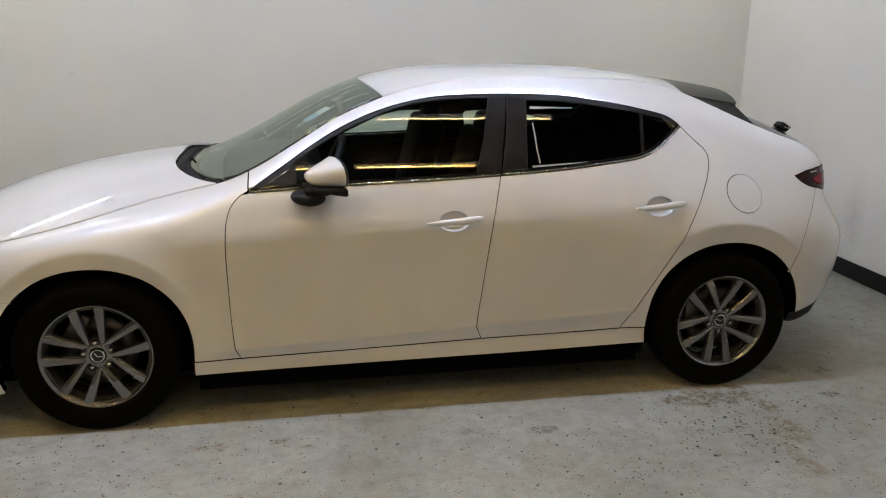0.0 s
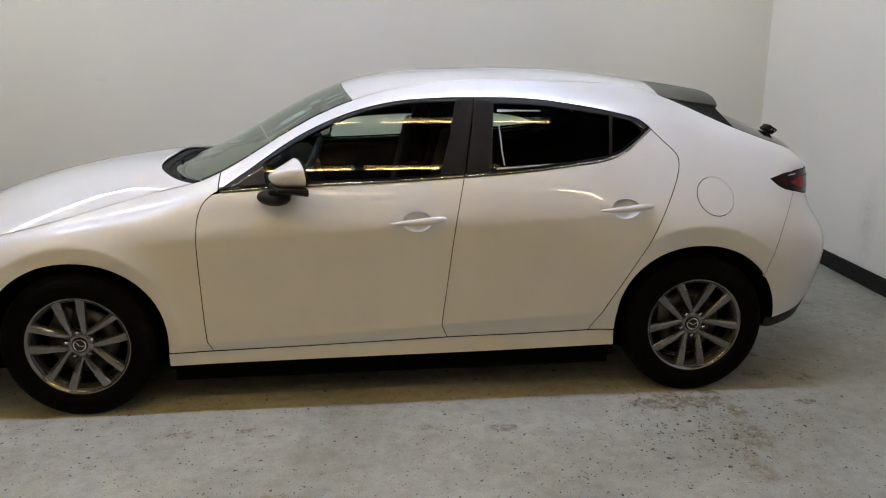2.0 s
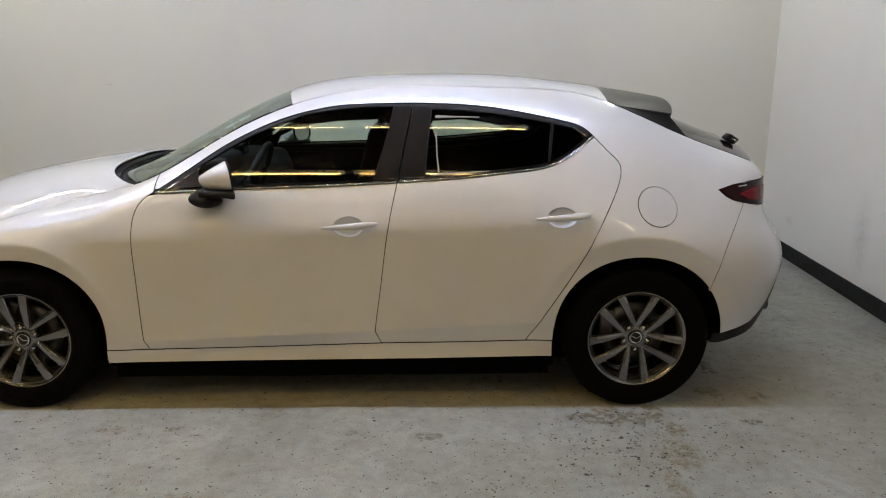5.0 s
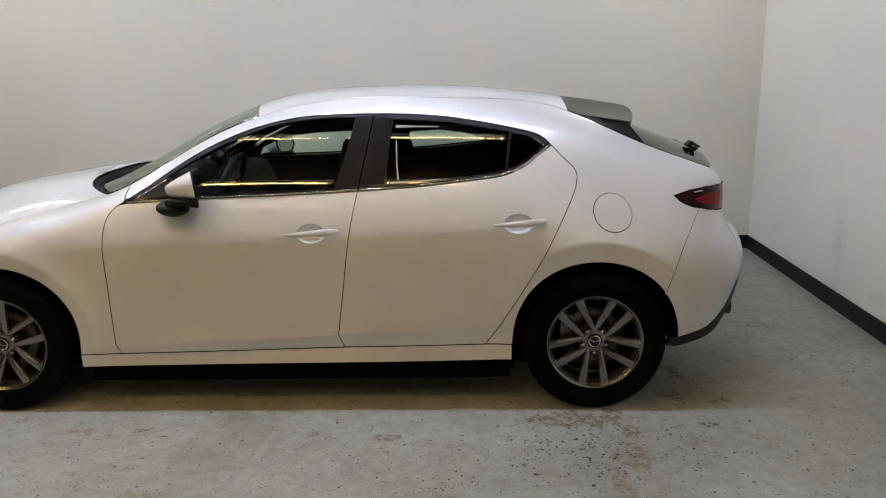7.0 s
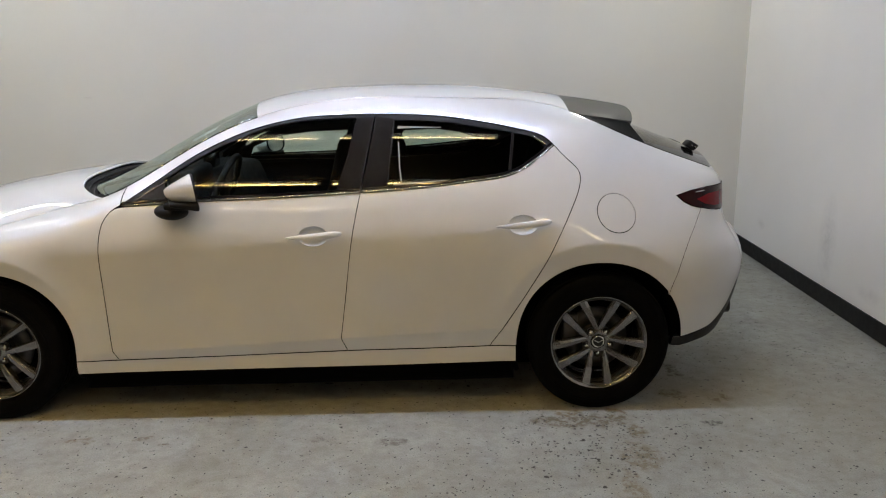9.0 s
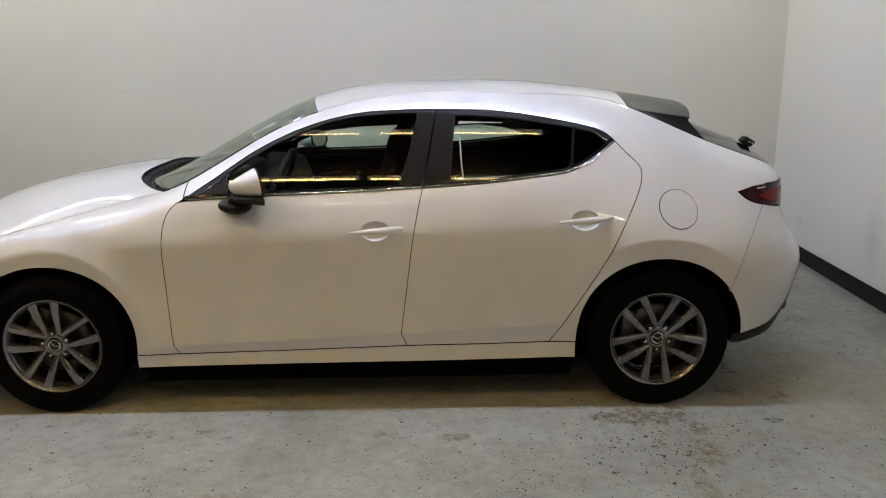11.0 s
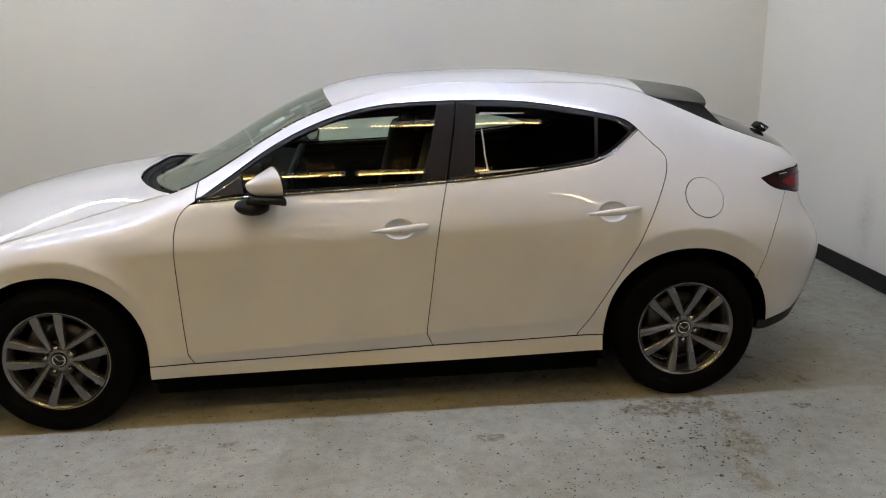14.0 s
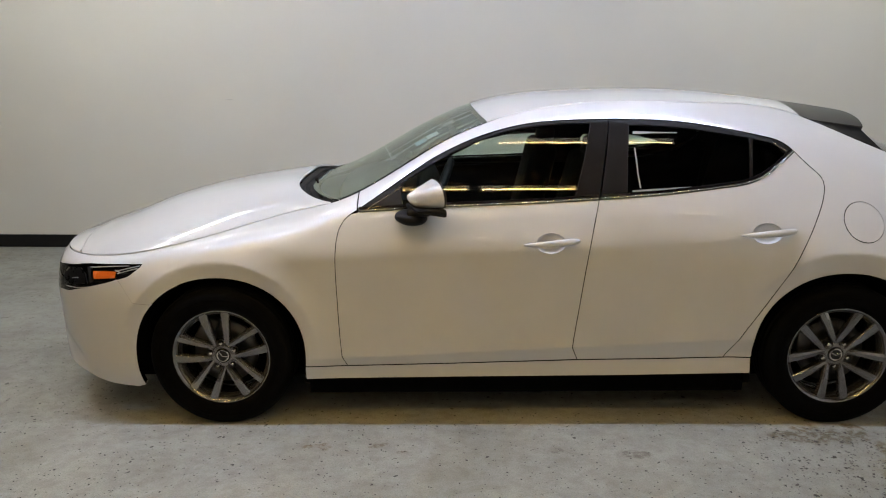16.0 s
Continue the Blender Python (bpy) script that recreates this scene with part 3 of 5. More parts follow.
def setting(name, bm, material, label, category):
    bm.transform(ROOM)
    ob = part(name, bm, material, None, "", smooth=False)
    return tagged(ob, label, category, kind="structure")


ROOM_L, ROOM_D = 12.5, 13.5
setting("floor", box((ROOM_L + 0.4, ROOM_D + 0.4, 0.2), (-ROOM_L / 2, -ROOM_D / 2, -0.1)), FLOOR, "worn grey painted concrete floor with stains, dark flecks and painted shade by the rear wheel", "floor")
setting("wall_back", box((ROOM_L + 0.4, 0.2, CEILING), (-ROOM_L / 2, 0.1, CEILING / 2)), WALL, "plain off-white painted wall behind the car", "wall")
setting("wall_right", box((0.2, ROOM_D, CEILING), (0.1, -ROOM_D / 2, CEILING / 2)), BRIGHTENED_WALL, "plain off-white painted side wall with faint scuffs", "wall")
setting("wall_left", box((0.2, ROOM_D, CEILING), (-ROOM_L - 0.1, -ROOM_D / 2, CEILING / 2)), DARK_WALL, "unseen end wall, kept dark to cut bounced light", "wall")
setting("wall_front", box((ROOM_L + 0.4, 0.2, CEILING), (-ROOM_L / 2, -ROOM_D - 0.1, CEILING / 2)), DARK_WALL, "unseen front wall, kept dark to cut bounced light", "wall")
setting("ceiling", box((ROOM_L + 0.4, ROOM_D + 0.4, 0.15), (-ROOM_L / 2, -ROOM_D / 2, CEILING + 0.075)), CEIL, "unseen ceiling, kept near black to cut bounced light and reflections", "ceiling")
BASE_H = 0.115
setting("baseboard", box((ROOM_L, 0.012, BASE_H), (-ROOM_L / 2, -0.006, BASE_H / 2 + 0.001), 0.004), BASE_RUBBER, "black rubber cove base along the back wall", "baseboard")
setting("baseboard", box((0.012, ROOM_D - 0.02, BASE_H), (-0.006, -ROOM_D / 2 - 0.006, BASE_H / 2 + 0.001), 0.004), BASE_RUBBER, "black rubber cove base along the side wall", "baseboard")


def strip_light(x, y, length, tube_mat, label, thick=0.019):
    """A batten lamp under the ceiling: a steel tray, two lamp holders, a bare tube."""
    lamp = tagged(new("strip_light"), label, "ceiling light", group="strip lights under the ceiling")
    lamp.location = (x, y, CEILING)
    part("tray", box((length, 0.10, 0.05), (0, 0, -0.025), 0.006), HOUSING, lamp, smooth=False)
    part("tube", tube([(-length / 2 + 0.03, 0, -0.085), (length / 2 - 0.03, 0, -0.085)], thick, 14), tube_mat, lamp, "bare glowing fluorescent tube")
    for s in (-1, 1):
        part("lamp_holder", box((0.022, 0.045, 0.07), (s * (length / 2 - 0.018), 0, -0.08), 0.004), HOUSING, lamp, smooth=False)
    return lamp


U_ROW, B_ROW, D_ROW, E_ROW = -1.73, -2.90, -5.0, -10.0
for x in (-2.54, -1.27, 0.0, 1.27):
    strip_light(x, -0.895, 1.22, TUBE_COOL, "cool white batten lamp with one bare tube", 0.013)
# fill lamps added to brighten the walls; no such fixtures are known
for x, y, length, thick in ((-5.5, 1.05, 1.22, 0.010), (-4.2, 1.05, 1.22, 0.012), (-2.93, 1.05, 1.22, 0.019), (2.35, 1.60, 0.62, 0.027)):
    strip_light(x, y, length, TUBE_WALL_FILL, "cool white batten lamp added to brighten the walls", thick)
# unseen row, added to give the upper line reflected in the side windows
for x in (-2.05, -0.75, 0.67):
    strip_light(x, U_ROW, 1.22 if x < 0 else 1.42, TUBE_WARM, "warm batten lamp with one thin bare tube, added for its window reflection", 0.011)
for x in (-3.45, -2.15, -0.85, 0.45):
    strip_light(x, B_ROW, 1.22, TUBE_MAIN, "warm batten lamp with one bare tube", 0.013)
for x in (-4.34, -3.04, -1.74, -0.44, 2.30):
    strip_light(x, D_ROW, 1.22 if x < 0 else 0.62, TUBE_LINE, "warm white batten lamp with one bare tube", 0.012 if x < 0 else 0.020)
for x in (-4.34, -3.04, -1.74, -0.44, 0.86):
    strip_light(x, E_ROW, 1.22, TUBE_PALE, "warm white batten lamp with one bare tube", 0.013)

# ---- the car ----
car = tagged(new("hatchback_car"), "pearl white five-door hatchback parked beside a bare wall", "car")

DLO_TOP = [(-0.753, 0.965), (-0.572, 1.082), (-0.45, 1.161), (-0.326, 1.225), (-0.202, 1.274), (-0.077, 1.308), (0.048, 1.329), (0.173, 1.337), (0.366, 1.339), (0.546, 1.335), (0.795, 1.310), (1.042, 1.261), (1.136, 1.226), (1.168, 1.196)]
DLO_LOW = [(-0.787, 0.964), (-0.418, 0.986), (-0.03, 0.998), (0.302, 1.014), (0.594, 1.033), (0.844, 1.058), (0.982, 1.083), (1.073, 1.131), (1.166, 1.194)]
DOOR_FRONT = [(-0.76, 0.962), (-0.784, 0.943), (-0.809, 0.907), (-0.829, 0.816), (-0.833, 0.669), (-0.830, 0.517), (-0.8255, 0.400), (-0.819, 0.325), (-0.798, 0.279)]
DOOR_MID = [(0.302, 1.014), (0.275, 0.891), (0.250, 0.743), (0.223, 0.538), (0.209, 0.440), (0.199, 0.364), (0.2245, 0.301)]
DOOR_REAR = [(0.868, 0.311), (0.916, 0.384), (1.015, 0.538), (1.113, 0.711), (1.188, 0.860), (1.242, 0.964), (1.270, 1.030), (1.272, 1.085), (1.245, 1.118), (1.202, 1.159), (1.168, 1.196)]
top_f, low_f = dense(DLO_TOP, 0.02, True), dense(DLO_LOW, 0.02, True)
front_edge, mid_edge, rear_edge = np.concatenate([dense(DOOR_FRONT[:-1], 0.02, True), DOOR_FRONT[-1:]]), np.concatenate([dense(DOOR_MID[:-1], 0.02, True), DOOR_MID[-1:]]), dense(DOOR_REAR, 0.02, True)
PILLAR_TOP = (0.366, 1.338)
SEAM = 0.003


def seam_pts(x0, x1, n, drop=SEAM):
    x = np.linspace(x0, x1, n)
    return np.stack([x, seam(x)[1] - drop], 1)


def arch(hx, rx, rz, a0, a1, n=40):
    a = np.radians(np.linspace(a0, a1, n))
    return np.stack([hx + rx * np.sign(np.cos(a)) * np.abs(np.cos(a)) ** 0.94, HUB_Z + rz * np.abs(np.sin(a)) ** 0.94 * np.sign(np.sin(a))], 1)


HEAD = [(-2.235, 0.672), (-2.13, 0.702), (-2.038, 0.718), (-1.952, 0.729), (-1.772, 0.741), (-1.688, 0.744), (-1.696, 0.733), (-1.749, 0.694), (-1.846, 0.663), (-1.966, 0.630), (-2.07, 0.601), (-2.18, 0.585), (-2.25, 0.60)]
TAIL_LAMP = [(1.707, 0.976), (1.735, 0.950), (1.772, 0.931), (1.824, 0.917), (1.887, 0.902), (1.956, 0.889), (2.045, 0.885), (2.055, 0.985), (1.98, 0.999), (1.867, 1.004), (1.78, 0.995)]
GAP_FRONT = dense([(-1.80, 0.6785), (-1.774, 0.642), (-1.731, 0.578), (-1.6445, 0.5660)], 0.012, closed=False)
GAP_REAR = dense([(1.824, 0.917), (1.788, 0.860), (1.748, 0.790), (1.708, 0.690), (1.6655, 0.545)], 0.012, True)
HANDLES = ((0.095, 0.836), (1.010, 0.872))


def ellipse(cx, cz, rx, rz, n=28, tilt=0.0):
    a = np.linspace(0, 2 * np.pi, n, endpoint=False)
    x, z = rx * np.cos(a), rz * np.sin(a)
    return np.stack([cx + x * np.cos(tilt) - z * np.sin(tilt), cz + x * np.sin(tilt) + z * np.cos(tilt)], 1)


def between(line, lo, hi, axis=0):
    return line[(line[:, axis] > lo) & (line[:, axis] < hi)]


FUEL = ellipse(1.425, 0.912, 0.0875, 0.0785, 40, -0.5)
FGLASS = [(-0.69, 0.990), (-0.533, 1.093), (-0.437, 1.150), (-0.326, 1.209), (-0.20, 1.260), (-0.10, 1.294), (0.048, 1.317), (0.16, 1.324), (0.281, 1.326), (0.245, 1.176), (0.195, 1.022), (-0.03, 1.009), (-0.418, 0.997)]
RGLASS = [(0.424, 1.036), (0.437, 1.175), (0.454, 1.316), (0.60, 1.310), (0.72, 1.298), (0.977, 1.258), (0.952, 1.092), (0.844, 1.070), (0.594, 1.045)]
QGLASS = [(0.966, 1.097), (0.992, 1.252), (1.066, 1.238), (1.098, 1.220), (1.128, 1.187), (1.124, 1.178), (1.080, 1.146), (1.040, 1.116)]


def body_side(side):
    """All the panels of one flank."""
    near = side < 0
    st = 0.0115 if near else 0.05
    # front wing
    hood_edge = seam_pts(-2.03, -0.7365, 60)
    wing = np.concatenate([
        hood_edge, [(-0.7365, 0.976)], front_edge, [(-0.80, 0.278), (-0.985, 0.278)],
        arch(AXLES[0], 0.380, 0.367, -4, 137), GAP_FRONT[::-1], [(-1.749, 0.694), (-1.696, 0.733), (-1.688, 0.744), (-1.772, 0.741), (-1.952, 0.729), (-2.03, 0.720)],
    ])
    wing = wing[np.r_[True, np.hypot(*np.diff(wing, axis=0).T) > 0.003]]
    panel("front_wing", wing, PAINT, car, side, step=st)
    # front door
    skin = np.concatenate([front_edge, [(-0.32, 0.287)], mid_edge[::-1], between(low_f, -0.74, 0.29)[::-1]])
    cup = ellipse(*HANDLES[0], 0.062, 0.042, 24)
    door = panel("front_door", skin, PAINT, car, side, holes=[cup], step=st)
    frame_f = np.concatenate([between(low_f, -0.745, 0.30), [DOOR_MID[0], PILLAR_TOP], between(top_f, -0.74, 0.36)[::-1]])
    panel("window_frame", frame_f, FRAME_BLACK, door, side, -0.002, holes=[np.array(FGLASS)], gap=0.0015, step=0.05, label="black window surround")
    pane = panel("window_pane", FGLASS, GLASS, door, side, -0.007, gap=-0.004, depth=0.004, step=0.04, label="green-tinted window glass", barrel=True)
    cover = [(0.198, 1.018), (0.245, 1.176), (0.283, 1.325), (0.363, 1.328), (0.334, 1.176), (0.300, 1.018)]
    panel("pillar_cover", cover, SATIN_BLACK, door, side, 0.003, step=0.04, label="satin black pillar cover")
    sail = [(-0.735, 0.982), (-0.60, 1.062), (-0.545, 1.080), (-0.535, 0.99)]
    panel("sail_panel", sail, FRAME_BLACK, door, side, 0.002, gap=0.004, step=0.04, label="black corner panel at the mirror")
    # rear door
    skin = np.concatenate([mid_edge, [(0.559, 0.304)], rear_edge, between(low_f, 0.31, 1.15)[::-1]])
    cup = ellipse(*HANDLES[1], 0.062, 0.042, 24)
    rear = panel("rear_door", skin, PAINT, car, side, holes=[cup], step=st)
    frame_r = np.concatenate([between(low_f, 0.305, 1.16), [(1.166, 1.195)], between(top_f, 0.37, 1.16)[::-1], [PILLAR_TOP]])
    panel("window_frame", frame_r, FRAME_BLACK, rear, side, -0.002, holes=[np.array(RGLASS), np.array(QGLASS)], gap=0.0015, step=0.05, label="black window surround")
    pane = panel("window_pane", RGLASS, PRIVACY, rear, side, -0.007, gap=-0.004, depth=0.004, step=0.04, label="green-tinted rear door glass", barrel=True)
    pane = panel("quarter_pane", QGLASS, PRIVACY, rear, side, -0.006, gap=-0.003, depth=0.004, step=0.04, label="small fixed quarter glass", barrel=True)
    cover = [(0.306, 1.020), (0.338, 1.176), (0.370, 1.329), (0.450, 1.319), (0.433, 1.175), (0.420, 1.030)]
    panel("pillar_cover", cover, SATIN_BLACK, rear, side, 0.003, step=0.04, label="satin black pillar cover")
    # pillar, roof rail and rear quarter in one piece
    quarter = np.concatenate([
        [(-0.735, 0.984)], between(top_f, -0.735, 1.16), rear_edge[::-1], [(0.985, 0.311)],
        arch(AXLES[1], 0.374, 0.378, 180, 37), GAP_REAR[::-1], [(1.772, 0.931), (1.735, 0.950), (1.707, 0.976), (1.78, 0.995), (1.867, 1.004), (1.955, 1.001)],
        seam_pts(1.955, -0.735, 110),
    ])
    quarter = quarter[np.r_[True, np.hypot(*np.diff(quarter, axis=0).T) > 0.003]]
    rear_quarter = panel("rear_quarter", quarter, PAINT, car, side, holes=[FUEL], step=st)
    panel("fuel_flap", FUEL, PAINT, rear_quarter, side, gap=0.0016, step=st)
    # sill and the black strip under it
    sill = [(-0.985, 0.2768), (-0.80, 0.2772), (-0.32, 0.2858), (0.222, 0.2990), (0.559, 0.3025), (0.868, 0.3095), (0.985, 0.3095), (0.985, 0.240), (0.4, 0.231), (-0.33, 0.225), (-0.985, 0.217)]
    # drawn lower than the sill trim needs, to block light under the car
    panel("side_sill", sill, PAINT, car, side, 0.0015, gap=0.001, step=st)
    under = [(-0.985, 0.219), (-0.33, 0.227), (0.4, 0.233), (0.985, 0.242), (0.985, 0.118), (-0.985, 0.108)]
    panel("sill_skirt", under, INNER_BLACK, car, side, -0.065, gap=0, step=0.06, label="black plastic skirt under the sill, drawn low to block light")
    return door, rear, rear_quarter


left = body_side(-1)
right = body_side(1)


# ---- hood, screen, roof, hatch ----
HOOD_C = Spline((-2.3, -2.2, -2.05, -1.86, -1.55, -1.24, -0.9), (0.69, 0.767, 0.826, 0.896, 0.977, 1.021, 1.050))
ROOF_C = Spline((-0.35, -0.27, -0.04, 0.25, 0.5, 0.9, 1.3, 1.65, 1.95), (1.345, 1.374, 1.428, 1.450, 1.455, 1.440, 1.393, 1.31, 1.12))


def crowned(x, w, middle, power=2.3):
    y, z = seam(x)
    if middle is HOOD_C:
        power = 2.2 + 1.2 * np.clip((x + 1.75) / 0.65, 0, 1) ** 1.5
    return x, y * w, z + (middle(x) - z) * (1 - np.abs(w) ** power)


def hood_front(w):
    return -2.165 + 0.11 * np.abs(w) ** 2.2


def hood_rear(w):
    return -1.095 + 0.215 * np.abs(w) ** 4.5


def hood(u, v):
    w = (2 * v - 1) * 1.006
    return crowned(hood_front(w) + (hood_rear(w) - hood_front(w)) * u, w, HOOD_C)


patch("hood", hood, 60, 61, PAINT, car)


def nose_cap(u, v):
    w = 2 * v - 1
    xo = -2.262 + 0.212 * np.abs(w) ** 2.0
    yo, zo = seam(xo)
    xi, yi, zi = crowned(hood_front(w) - 0.005, w, HOOD_C)
    return xo + (xi - xo) * u, np.sign(w) * yo + (yi - np.sign(w) * yo) * u, zo + (zi - zo) * u


patch("nose_panel", nose_cap, 8, 61, PAINT, car)


def screen_sheet(u, v, grow=1.0):
    w = (2 * v - 1) * grow
    xe = -0.85 + 0.68 * u
    y, z = seam(xe)
    bow, rise = 0.185 - 0.115 * np.clip(u, 0, 1) ** 0.7, 0.008 + 0.040 * u - 0.01 * u * (1 - u)
    arc = 1 - np.abs(w) ** (3.0 - np.clip(u, 0, 1))
    return xe - bow * arc, y * w, z + rise * arc


windscreen = patch("windscreen", lambda u, v: screen_sheet(u, v, 0.992), 30, 41, SCREEN, car, 0.005, "green-tinted windscreen")
windscreen.visible_shadow = False


def roof(u, v):
    w = (2 * v - 1) * 0.994
    xf = -0.168 - 0.07 * (1 - w * w)
    return crowned(xf + (1.268 - xf) * u, w, ROOF_C)


patch("roof", roof, 60, 51, PAINT, car)


def cowl(u, v):
    w = (2 * v - 1) * 0.97
    x0, y0, z0 = crowned(hood_rear(w) + 0.005, w, HOOD_C)
    x1, y1, z1 = screen_sheet(np.zeros_like(u) + 0.03, (w + 1) / 2)
    return x0 + (x1 - x0) * u, y0 + (y1 - y0) * u, z0 - 0.02 + (z1 - z0 + 0.012) * u - 0.02 * np.sin(np.pi * u)


COWL_RIBS = (0.25, 0.55)
cowl_panel = patch("cowl_panel", cowl, 8, 31, FRAME_BLACK, car, label="black plastic cowl with the wipers")
for u0 in COWL_RIBS:
    v0 = np.linspace(0.04, 0.96, 40)
    rib = np.array(cowl(np.full_like(v0, u0), v0)).T + (0, 0, 0.006)
    part("cowl_rib", tube([tuple(q) for q in rib], 0.0035, 6), BLACK_PLASTIC, cowl_panel, "raised rib of the cowl")


def rear_glass(u, v):
    w = (2 * v - 1) * 0.985
    x = 1.40 + 0.555 * u
    y, z = seam(x)
    return x + 0.04 * u * (1 - w * w), y * w, z + (0.088 - 0.035 * u) * (1 - np.abs(w) ** 2.6) - 0.004


glass = patch("rear_window", rear_glass, 24, 31, HATCH_GLASS, car, 0.005, "dark glass of the hatch")
glass.visible_shadow = False


def hatch_lip(u, v):
    w = 2 * v - 1
    x0, y0, z0 = rear_glass(np.ones_like(u), v)
    x1 = 2.05 - 0.09 * np.abs(w) ** 2.5
    y1, z1 = seam(x1)
    return x0 + (x1 - x0) * u, y0 + (np.sign(w) * y1 - y0) * u * np.abs(w) + 0, z0 + (z1 - z0) * u


patch("hatch_lip", hatch_lip, 8, 31, PAINT, car)

SPOIL_Z = Spline((1.27, 1.45, 1.64), (1.392, 1.367, 1.335))


def spoiler_top(u, v):
    w = 2 * v - 1
    x = 1.273 + (0.345 - 0.035 * np.abs(w) ** 4) * u
    half = 0.458 - 0.03 * u
    edge = seam(np.full_like(x, 1.272))[1] - 0.012 - 0.045 * u
    return x, half * w, edge + (SPOIL_Z(x) - edge) * (1 - np.abs(w) ** 2.4)


spoiler = patch("roof_spoiler", spoiler_top, 24, 41, SPOILER_GREY, car, 0.03, "dark grey roof spoiler with black side fins")


def fin(side):
    def f(u, v):
        x = 1.285 + 0.278 * u
        yt, zt = (0.455 - 0.03 * u), spoiler_top(0.039 + 0.897 * u, np.ones_like(u))[2] - 0.004
        xb = 1.285 + 0.335 * u
        yb, zb = seam(xb)
        return x + (xb - x) * v, side * (yt + (yb - 0.006 - yt) * v), zt + (zb - zt) * v

    return f


for s in (-1, 1):
    patch("spoiler_fin", fin(s), 16, 8, FIN_BLACK, spoiler, 0.006, "black side fin")

# ---- front and rear ends ----
for s in (-1, 1):
    zt = np.linspace(0.60, 0.27, 10)
    bumper = np.concatenate([
        [(-2.25, 0.60), (-2.18, 0.585), (-2.07, 0.601), (-1.966, 0.630), (-1.846, 0.663)], GAP_FRONT, arch(AXLES[0], 0.380, 0.367, 139, 200, 20),
        [(-1.755, 0.174), (-1.883, 0.184), (-1.955, 0.198), (-2.03, 0.220), (-2.10, 0.234), (-2.17, 0.244), (-2.23, 0.25), (nose_x(0.25), 0.25)],
        [(nose_x(z), z) for z in zt[::-1]],
    ])
    panel("front_bumper", bumper, PAINT, car, s, -0.0006, wrap="nose", gap=-0.0006, step=0.018)
    top = [(float(x), float(seam(x)[1][0]) - 0.004) for x in np.linspace(-2.24, -2.012, 15)]
    nose_side = [(nose_x(0.674), 0.674), (nose_x(0.75), 0.75)] + top + [(-2.012, 0.7225), (-2.13, 0.704), (-2.235, 0.674)]
    panel("nose_side", nose_side, PAINT, car, s, -0.0012, wrap="nose", gap=-0.0006, step=0.03)
    grille = [(nose_x(0.672), 0.672), (-2.236, 0.671), (-2.252, 0.602), (nose_x(0.602), 0.602)]
    panel("upper_grille", grille, BLACK_PLASTIC, car, s, -0.01, wrap="nose", step=0.04, label="black upper grille")
    rear_b = np.concatenate([
        GAP_REAR, arch(AXLES[1], 0.3745, 0.3785, 35.5, 2, 16), [(1.738, 0.343), (1.813, 0.357), (1.885, 0.372), (1.93, 0.405), (1.98, 0.46), (2.035, 0.56), (2.12, 0.60), (tail_x(0.60), 0.60)],
        [(tail_x(0.88), 0.88), (2.045, 0.882), (1.956, 0.887), (1.887, 0.900)],
    ])
    panel("rear_bumper", rear_b, PAINT, car, s, wrap="tail", gap=0.0002, step=0.018)
    valance = np.concatenate([[(1.700, 0.345), (1.738, 0.340), (1.813, 0.354), (1.885, 0.369), (1.93, 0.402), (1.98, 0.457), (2.035, 0.557), (2.12, 0.597), (tail_x(0.597), 0.597)],
        [(tail_x(0.32), 0.32), (1.98, 0.318), (1.90, 0.305), (1.82, 0.300), (1.74, 0.290), (1.690, 0.297)]])
    panel("rear_valance", valance, BLACK_PLASTIC, car, s, -0.004, wrap="tail", label="black plastic lower rear bumper")
    rim = [(float(x), float(seam(x)[1][0]) - 0.001) for x in np.linspace(2.046, 1.942, 12)]
    hatch = [(2.06, 0.985), (2.05, 0.887), (tail_x(0.885), 0.885), (tail_x(1.02), 1.02)] + rim + [(1.938, 1.006), (1.98, 1.0)]
    panel("hatch_panel", hatch, PAINT, car, s, -0.0012, wrap="tail", gap=-0.002)


